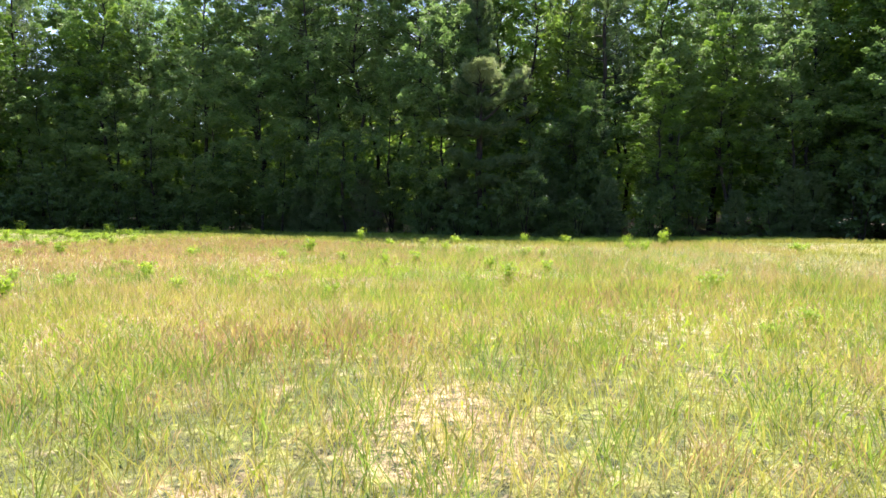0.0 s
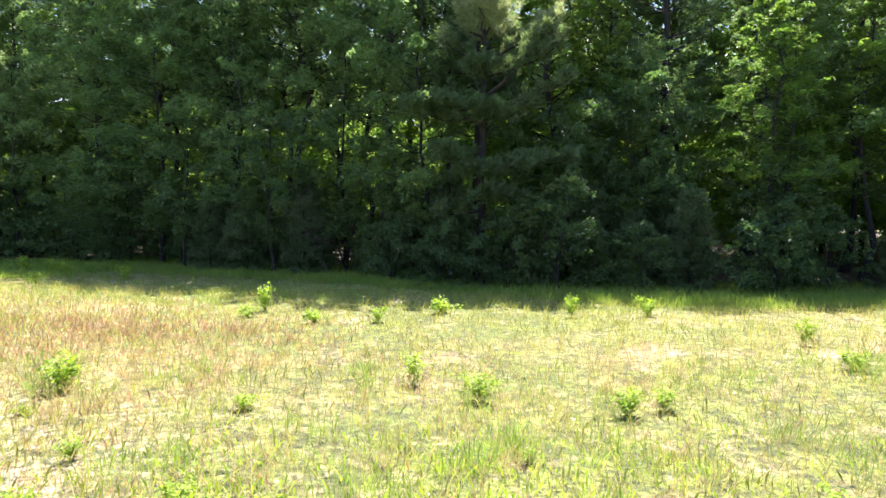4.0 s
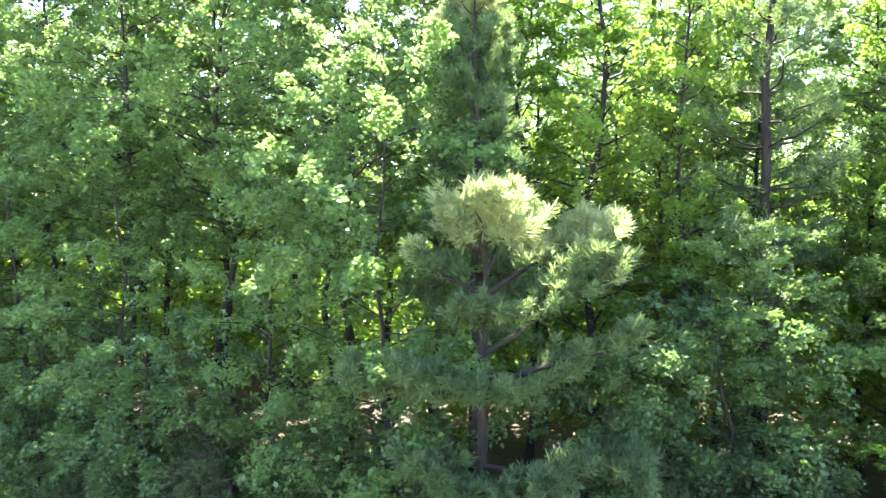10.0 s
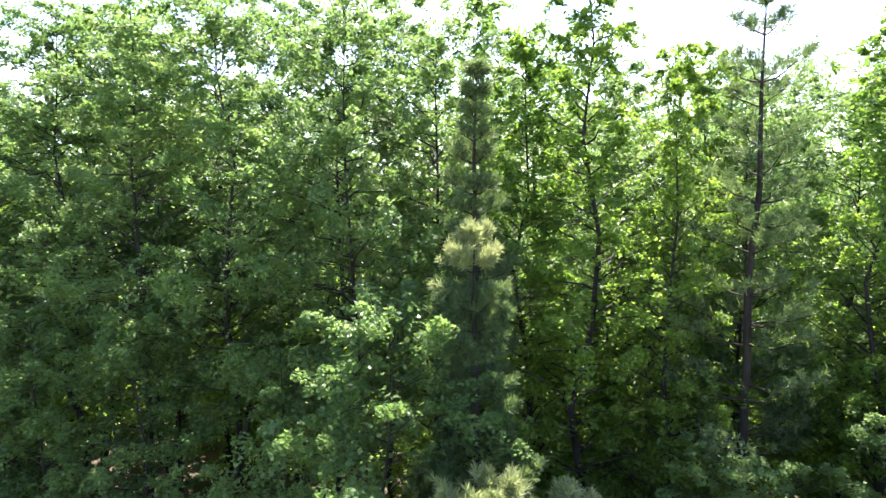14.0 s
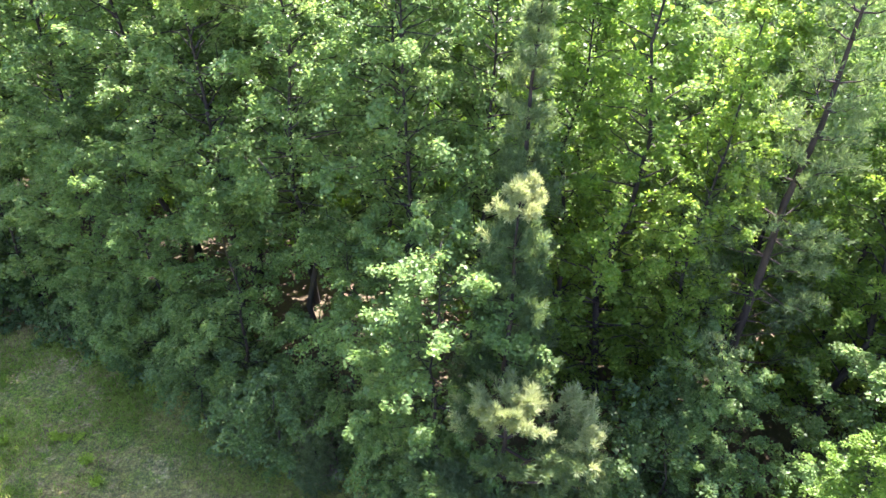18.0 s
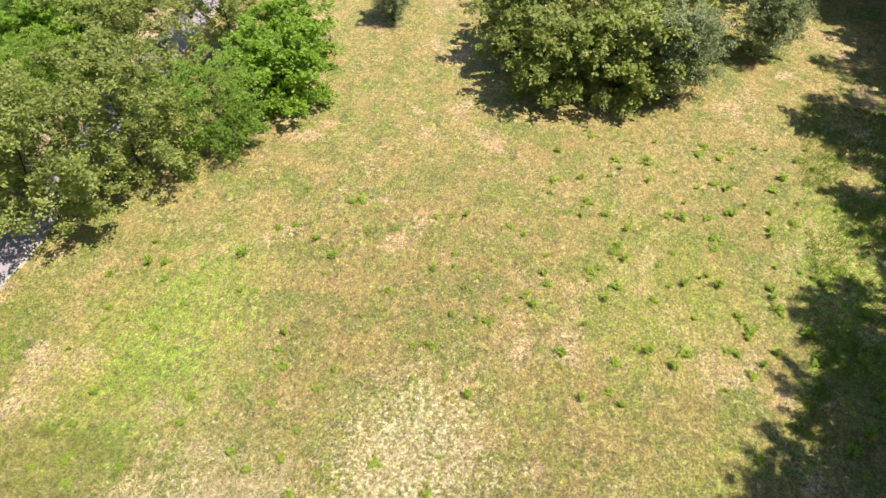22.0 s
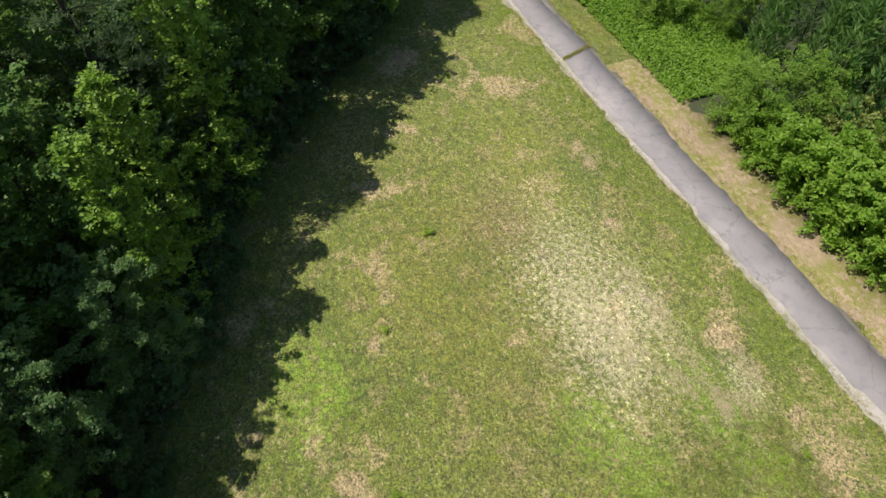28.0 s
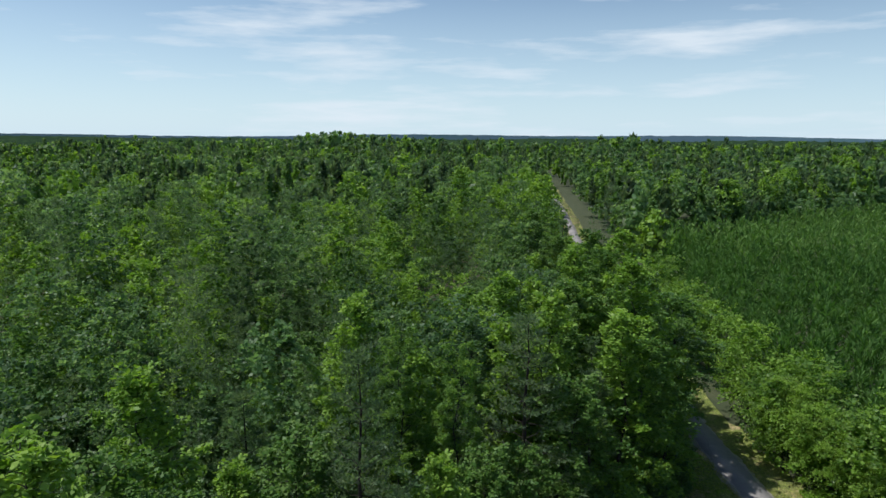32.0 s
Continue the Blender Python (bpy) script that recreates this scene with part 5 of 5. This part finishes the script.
def far_canopy():
    """Rolling tree tops out to the horizon, a bumpy sheet at crown height."""
    r = np.random.default_rng(17)
    rad = np.geomspace(880, 4300, 80)
    ang = np.radians(np.linspace(-72, 60, 480))
    R, A = np.meshgrid(rad, ang, indexing="ij")
    X, Y = 5 + R * np.cos(A), 25 + R * np.sin(A)
    Z = 15 + r.normal(scale=2.6, size=R.shape) + 5 * np.sin(X * 0.004 + 1) * np.sin(Y * 0.005) + np.clip((R - 2200) / 2000, 0, 1) * 22 + 9 * np.sin(A * 17 + 1) * np.sin(A * 7) * np.clip((R - 1500) / 2500, 0, 1)
    Z[0] = 6
    n, m = R.shape
    i, j = np.meshgrid(np.arange(n - 1), np.arange(m - 1), indexing="ij")
    a = (i * m + j).ravel()
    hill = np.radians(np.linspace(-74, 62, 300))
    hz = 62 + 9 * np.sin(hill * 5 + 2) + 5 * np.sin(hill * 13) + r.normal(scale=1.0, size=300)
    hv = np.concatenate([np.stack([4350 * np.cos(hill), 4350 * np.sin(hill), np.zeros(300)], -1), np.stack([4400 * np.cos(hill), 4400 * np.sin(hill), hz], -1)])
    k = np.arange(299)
    structure("backdrop", mesh_from("backdrop", hv, np.stack([k, k + 1, k + 301, k + 300], -1)[:, ::-1], M_HAZE_RIDGE), "low ridge along the horizon, tinted blue for distance haze", "hills")
    tagged(new("far_woods", mesh_from("far_woods", np.stack([X, Y, Z], -1).reshape(-1, 3), np.stack([a, a + 1, a + m + 1, a + m], -1)[:, ::-1], M_FAR)),
           "endless dark green woods out to the horizon", "woods", kind="stuff")


far_canopy()


# ---- grass ----
def blades(spots, per, height, width, spread, seed):
    r = np.random.default_rng(seed)
    n = len(spots) * per
    b = np.repeat(spots, per, 0) + r.normal(scale=spread, size=(n, 2))
    z = ground_z(b[:, 0], b[:, 1]) - 0.02
    base = np.concatenate([b, z[:, None]], 1)
    h = (height * r.uniform(0.5, 1.3, n))[:, None]
    bend = r.normal(scale=0.45, size=(n, 2))
    tip = base + np.concatenate([bend * h, h], 1)
    a = r.uniform(0, np.pi, n)
    s = np.stack([np.cos(a), np.sin(a), 0 * a], 1) * width
    midp = base * 0.45 + tip * 0.55
    midp[:, 2] += 0.12 * h[:, 0]
    V = np.stack([base - s, midp - s * 0.7, tip, midp + s * 0.7], 1)
    return V.reshape(-1, 3), np.arange(4 * n).reshape(n, 4)


def meadow_spots(n, x0, x1, y0, y1, seed):
    r = np.random.default_rng(seed)
    p = np.stack([r.uniform(x0, x1, n), r.uniform(y0, y1, n)], 1)
    return p[(p[:, 1] < edge_y(p[:, 0]) + 0.5) & (p[:, 1] > road_y(p[:, 0]) + 2.1)]


def grass_patch(name, spots, per, height, width, spread, mat, label, seed):
    v, f = blades(spots, per, height, width, spread, seed)
    tagged(new(name, mesh_from(name, v, f, mat)), label, "grass", kind="stuff")


grass_patch("meadow_grass", meadow_spots(9000, -8, 9, 1.5, 13, 1), 6, 0.26, 0.006, 0.1, M_BLADE, "tall sunlit meadow grass, green and straw", 31)
grass_patch("meadow_grass", meadow_spots(13000, -16, 18, 12, 34, 5), 5, 0.22, 0.008, 0.11, M_BLADE, "sunlit meadow grass, green and straw", 35)
grass_patch("meadow_grass", meadow_spots(7500, -30, 26, 30.5, 48, 2), 5, 0.2, 0.01, 0.12, M_LUSH, "meadow grass along the foot of the wood", 32)
grass_patch("dry_grass", meadow_spots(5500, -11, 12, 1.5, 26, 3), 6, 0.28, 0.005, 0.09, M_DRY, "dry straw-coloured seed grass", 33)
grass_patch("field_tufts", meadow_spots(15000, -48, 66, -4, 52, 4), 4, 0.17, 0.016, 0.16, M_TUFT, "low tufts of grass over the meadow", 34)
grass_patch("field_straw", meadow_spots(4500, -48, 66, -4, 52, 6), 4, 0.12, 0.014, 0.16, M_TUFT, "low straw tufts over the meadow", 36)


def foot_grass():
    """Shaded grass that runs in under the bushes."""
    r = np.random.default_rng(57)
    x = r.uniform(-16, 18, 9000)
    y = edge_y(x) + r.uniform(-3.5, 2.6, 9000)
    grass_patch("foot_grass", np.stack([x, y], 1), 5, 0.3, 0.012, 0.12, M_LUSH, "lush shaded grass under the edge of the wood", 58)
    x = r.uniform(18, 66, 6000)
    y = edge_y(x) + r.uniform(-3.5, 1.8, 6000)
    grass_patch("foot_grass", np.stack([x, y], 1), 4, 0.24, 0.022, 0.14, M_LUSH, "shaded grass along the wood's east edge", 59)


foot_grass()


def tall_tufts():
    """Thicker tussocks that stand over the meadow."""
    r = np.random.default_rng(65)
    n = 420
    x, y = r.uniform(-9, 10, n), 2.2 + r.uniform(0, 1, n) ** 1.4 * 22
    grass_patch("tussocks", np.stack([x, y], 1), 42, 0.36, 0.006, 0.13, M_LUSH, "green tussocks of taller grass in the meadow", 66)
    x, y = r.uniform(-9, 10, 240), 2.2 + r.uniform(0, 1, 240) ** 1.4 * 22
    grass_patch("tussocks", np.stack([x, y], 1), 40, 0.34, 0.005, 0.12, M_DRY, "straw-dry tussocks in the meadow", 67)
    x = r.uniform(-42, -14, 7000)
    y = edge_y(x) - r.uniform(0, 1, 7000) ** 1.3 * 9
    keep = np.sin(x * 0.9) * np.sin(y * 0.8 + 1) > r.uniform(-1.0, 0.6, 7000)
    grass_patch("foot_grass", np.stack([x, y], 1)[keep], 7, 0.22, 0.032, 0.16, M_LUSH, "green weeds and grass in the wood's shade", 68)


tall_tufts()


def lane_strip():
    """Fresher, greener grass beside the lane."""
    r = np.random.default_rng(44)
    x = r.uniform(-16, 72, 8000)
    y = road_y(x) + 2.3 + r.uniform(0, 1, 8000) ** 1.3 * 3.2
    v, f = blades(np.stack([x, y], 1), 4, 0.16, 0.02, 0.12, 45)
    tagged(new("lane_grass", mesh_from("lane_grass", v, f, M_WEED)), "fresh green grass strip beside the lane", "grass", kind="stuff")


lane_strip()
r_ = np.random.default_rng(48)
fresh = np.concatenate([np.stack([r_.normal(x, sx, n), r_.normal(y, sy, n)], 1) for x, y, sx, sy, n in ((-3, 16.5, 2.2, 1.2, 900), (1.5, 11.5, 2.4, 1.5, 900), (5, 8, 3, 1.5, 900), (12, 6.5, 3.5, 1.6, 900), (-6, 9, 2, 1.5, 600), (-10, 6, 3, 2, 700), (0, 19, 3, 1.4, 600), (20, 7, 4, 2, 700))])
grass_patch("fresh_grass", fresh, 4, 0.13, 0.018, 0.16, M_WEED, "patches of fresh bright green grass in the meadow", 49)


def verge_grass():
    r = np.random.default_rng(46)
    x = r.uniform(-20, 64, 13000)
    y = road_y(x) - 1.75 - r.uniform(0, 1, 13000) * 4.4
    thin = np.sin(x * 0.31) + np.sin(x * 0.83 + 2) + np.sin(y * 2.3 + x) > r.uniform(-2.4, 1.2, 13000)
    v, f = blades(np.stack([x, y], 1)[thin], 4, 0.15, 0.018, 0.14, 47)
    v[:, 2] += 0.03
    tagged(new("verge_grass", mesh_from("verge_grass", v, f, M_BLADE)), "thin yellowing grass on the verge of the lane", "grass", kind="stuff")


verge_grass()


r_ = np.random.default_rng(52)
rust = np.concatenate([np.stack([r_.normal(x, sx, n), r_.normal(y, sy, n)], 1) for x, y, sx, sy, n in ((-18, 15, 6, 5, 4200), (-24, 20, 5, 5, 2400), (-9, 22, 3, 4, 1500), (-14, 26, 5, 3, 1400), (-6, 27, 2.5, 1.2, 700), (-2, 8, 1.2, 0.8, 350), (3.5, 11, 1.5, 1, 350))])
grass_patch("rusty_grass", rust, 4, 0.16, 0.017, 0.16, M_RUST, "rust-brown dry seed grass in drifts", 53)


def thatch():
    """Flattened dead grass in worn patches."""
    r = np.random.default_rng(41)
    spots = []
    for x, y, sx, sy, n in ((12.3, 1.3, 0.8, 0.3, 240), (20.2, 4.3, 0.5, 0.3, 160), (16.8, 4.1, 1.3, 0.35, 360), (11.3, 4.2, 1.1, 0.3, 260), (15.8, 7.2, 1.0, 0.8, 260),
                            (6.3, 5.1, 1.6, 0.5, 220), (-10.2, 7.9, 0.6, 0.4, 130), (-6.0, 12.3, 0.8, 0.7, 320), (-4.0, 12.0, 2.2, 2.4, 1900), (4.6, 11.1, 1.2, 0.8, 260),
                            (-2.4, 9.3, 1.4, 0.7, 380), (30.8, 1.5, 0.9, 0.3, 200), (-2.9, 18.0, 0.9, 0.5, 330), (-3.7, 15.3, 0.7, 0.9, 380), (-0.6, 13.4, 0.5, 0.3, 140),
                            (1.9, 14.5, 0.6, 0.3, 180), (-6.5, 14.5, 0.9, 0.5, 260), (18, 9, 5, 3, 700), (25, 5, 4, 2, 500), (-25, 22, 8, 6, 600)):
        spots.append(np.stack([r.normal(x, sx, n), r.normal(y, sy, n)], 1))
    for x, y, sx, sy, n in ((-3.2, 10.6, 1.5, 1.2, 500), (-5.7, 13.4, 1.5, 1.3, 600), (-2.6, 13.6, 1.0, 1.4, 400), (9.0, 3.2, 3.5, 0.8, 500), (14.5, 5.6, 2.2, 0.9, 500)):
        for k in range(n // 30):
            cx, cy = r.normal(x, sx), r.normal(y, sy)
            spots.append(np.stack([r.normal(cx, 0.28, 30), r.normal(cy, 0.16, 30)], 1))
    p = np.concatenate(spots)
    v, f = blades(p, 4, 0.05, 0.026, 0.12, 42)
    v = v.reshape(-1, 4, 3)
    lie = r.normal(scale=0.16, size=(len(v), 2))
    v[:, 2, :2] += lie
    v[:, 1, :2] += lie * 0.5
    v[:, 3, :2] += lie * 0.5
    tagged(new("dead_thatch", mesh_from("dead_thatch", v.reshape(-1, 3), f, M_PALE)), "flattened pale dead grass in worn patches", "grass", kind="stuff")


thatch()

# ---- weeds, vines and dead wood ----
def weed(name, h, r, n, size, seed, label):
    """Several thin stems that lean outwards, with leaves along them."""
    g = np.random.default_rng(seed)
    root = tagged(new(name), label, "weed", "weeds in the meadow")
    stems, spots = [], []
    for k in range(9):
        a_ = 2 * np.pi * k / 9 + g.uniform(-0.3, 0.3)
        reach = r * g.uniform(0.25, 1.0)
        line = curve_points((0, 0, -0.02), (np.cos(a_) * reach, np.sin(a_) * reach, h * g.uniform(0.65, 1.0)), g, 0.04, 5, 0.05)
        stems.append(tube(line, np.linspace(0.006, 0.002, 5), 3))
        s = g.uniform(0.2, 1.0, n // 9)
        spots.append(np.stack([np.interp(s, np.linspace(0, 1, 5), line[:, i]) for i in range(3)], 1))
    c_ = np.concatenate(spots) + g.normal(scale=0.045, size=(n // 9 * 9, 3))
    c_[:, 2] = np.maximum(c_[:, 2], 0.03)
    part("stalk", mesh_from(name + "_stalk", *joined(stems), M_WEED), root)
    part("foliage", mesh_from(name + "_foliage", *leaf_quads(c_, unit(g.normal(scale=0.5, size=c_.shape) + [0, 0, 0.8]), size, g, 0.5), M_WEED), root)
    return root


WEEDS = [weed("weed", 0.45, 0.34, 240, 0.085, 401, "leafy bright green weed in the grass"), weed("weed", 0.65, 0.28, 260, 0.08, 402, "tall leafy weed standing over the grass"),
         weed("weed", 0.3, 0.48, 260, 0.09, 403, "low spreading green weed in the grass")]
WEED_SPOTS = [(7.5, 25.8), (8.8, 25.2), (5.5, 14.8), (-2.1, 11.7), (1.4, 13.3), (12.7, 22.5), (1.2, 16.4), (-3.0, 19.0), (-1.8, 19.3), (-0.8, 18.8), (-1.6, 17.6), (-5.3, 20.8), (-4.8, 22.8),
              (0.1, 23.5), (-4.1, 29.2), (7.4, 23.1), (-3.9, 30.1), (-2.4, 28.6), (5.9, 30.0), (3.8, 29.4), (0.6, 29.9), (-0.9, 28.7), (-27.6, 32.4), (-24.3, 28.6), (-22.6, 34.1),
              (-22.3, 32.3), (-20.7, 35.0), (-20.1, 38.3), (-20.4, 28.1), (-18.2, 34.6), (-17.8, 35.8), (-20.5, 12.9), (-21.6, 37.0), (-13.3, 21.9), (-25.3, 19.8), (-25.1, 12.7),
              (-27.5, 37.4), (-30.8, 35.4), (-12.7, 34.9), (-10.1, 4.4), (-15.1, 12.1), (-20.6, 13.0)]
for k, (x, y) in enumerate(WEED_SPOTS):
    place(WEEDS[k % 3] if k > 1 else WEEDS[1], x, y, rng.uniform(0, 360), rng.uniform(0.8, 1.2) * (0.75 if y < 20 and abs(x) < 8 else 1.0))
for x, y in ((-19.7, 7.9), (-7.2, 15.3), (-18.4, 3.7), (-18.2, 2.8), (-8.5, 12.1), (-15, 40), (-17, 41), (-14, 39), (-19, 40.5), (-22, 41.5), (-30, 45), (-33, 46), (-11, 37.5), (28, 15), (22, 20)):
    place(WEEDS[rng.integers(3)], x, y, rng.uniform(0, 360), rng.uniform(0.9, 1.5))
for k in range(110):
    x, y = rng.uniform(-36, -14), rng.uniform(24, 42)
    if y < edge_y(x) - 4:
        place(WEEDS[rng.integers(3)], x, y, rng.uniform(0, 360), rng.uniform(0.35, 0.85), 1.6)
for k in range(130):
    x, y = rng.uniform(-28, 8), rng.uniform(1, 24)
    if abs(x) > 3 or y > 13:
        place(WEEDS[rng.integers(3)], x, y, rng.uniform(0, 360), rng.uniform(0.3, 0.7), 1.5)


def snag(h, seed, label, spread=2.2, name="dead_tree", wood=M_DEAD):
    """A bare grey tree: trunk, limbs and twigs."""
    r = np.random.default_rng(seed)
    root = tagged(new(name), label, "dead tree")
    top = np.array([r.normal(scale=0.5), 0.3 * h, h])
    stem = curve_points((0, 0, -0.1), top, r, 0, 7, 0.03)
    part("trunk", mesh_from("snag_trunk", *tube(stem, np.linspace(0.11, 0.03, 7), 7), wood, True), root)
    for k in range(11):
        f = 0.3 + 0.66 * k / 10
        at = np.array([np.interp(f, np.linspace(0, 1, 7), stem[:, i]) for i in range(3)])
        a = r.uniform(0, 2 * np.pi)
        end = at + np.array([np.cos(a), np.sin(a), r.uniform(-0.2, 0.7)]) * spread * r.uniform(0.5, 1.1) * (1.2 - 0.6 * f)
        limb = curve_points(at, end, r, 0.1, 6, 0.09)
        bits = [tube(limb, np.linspace(0.034, 0.009, 6), 5)]
        for j in range(16):
            s = r.uniform(0.2, 1.0)
            p = np.array([np.interp(s, np.linspace(0, 1, 6), limb[:, i]) for i in range(3)])
            q = p + unit(r.normal(size=3) + unit(end - at)) * r.uniform(0.3, 0.9)
            tw = curve_points(p, q, r, 0.05, 4, 0.12)
            bits.append(tube(tw, np.linspace(0.013, 0.004, 4), 3))
        part("limb", mesh_from("snag_limb", *joined(bits), wood), root)
    return root


place(snag(8.5, 501, "bare grey dead tree among the roadside shrubs", 3.2), 7.6, -8.2, 0)
place(snag(5.0, 502, "bare dead sapling leaning over the lane", 2.2), 9.6, -7.9, 200)
place(snag(3.2, 503, "small dead tree with brown twigs at the wood's edge", 1.6, wood=M_TWIG), -4.0, 40.4, 60)


def vine_thicket():
    """A carpet of vines over low mounds beside the lane."""
    r = np.random.default_rng(61)
    n = 42000
    x = r.uniform(33, 64, n)
    y = road_y(x) - 4.2 - r.uniform(0, 1, n) ** 0.9 * 10
    z = 0.15 + 0.55 * (np.sin(x * 0.8) * np.sin(y * 0.7) * 0.5 + 0.5) * np.clip((road_y(x) - 4.2 - y) / 2, 0, 1) + r.uniform(0, 0.35, n)
    c = np.stack([x, y, z], 1)
    v, f = leaf_quads(c, unit(r.normal(scale=0.6, size=(n, 3)) + [0, 0, 1]), 0.22, r, 0.8)
    tagged(new("vine_thicket", mesh_from("vine_thicket", v, f, M_BRIGHT)), "bright green carpet of vines beside the lane", "vines", kind="stuff")


vine_thicket()
# grass in the open joint across the lane, and crumbs along its edges
r_ = np.random.default_rng(71)
t_ = r_.uniform(0, 1, 260)
joint = np.stack([41.6 + 0.9 * t_ + r_.normal(scale=0.09, size=260), -2.3 - 3.1 * t_], 1)
v, f = blades(joint, 5, 0.16, 0.02, 0.06, 72)
v[:, 2] += 0.1
tagged(new("joint_grass", mesh_from("joint_grass", v, f, M_BLADE)), "grass grown through an open joint across the lane", "grass", kind="stuff")
xs_ = r_.uniform(-16, 70, 5200)
ys_ = road_y(xs_) + np.where(r_.uniform(size=5200) < 0.6, 1.95, -1.8) + r_.normal(scale=0.16, size=5200)
v, f = blades(np.stack([xs_, ys_], 1), 4, 0.13, 0.016, 0.07, 73)
v[:, 2] += 0.05
tagged(new("edge_grass", mesh_from("edge_grass", v, f, M_BLADE)), "ragged grass along the edges of the lane", "grass", kind="stuff")
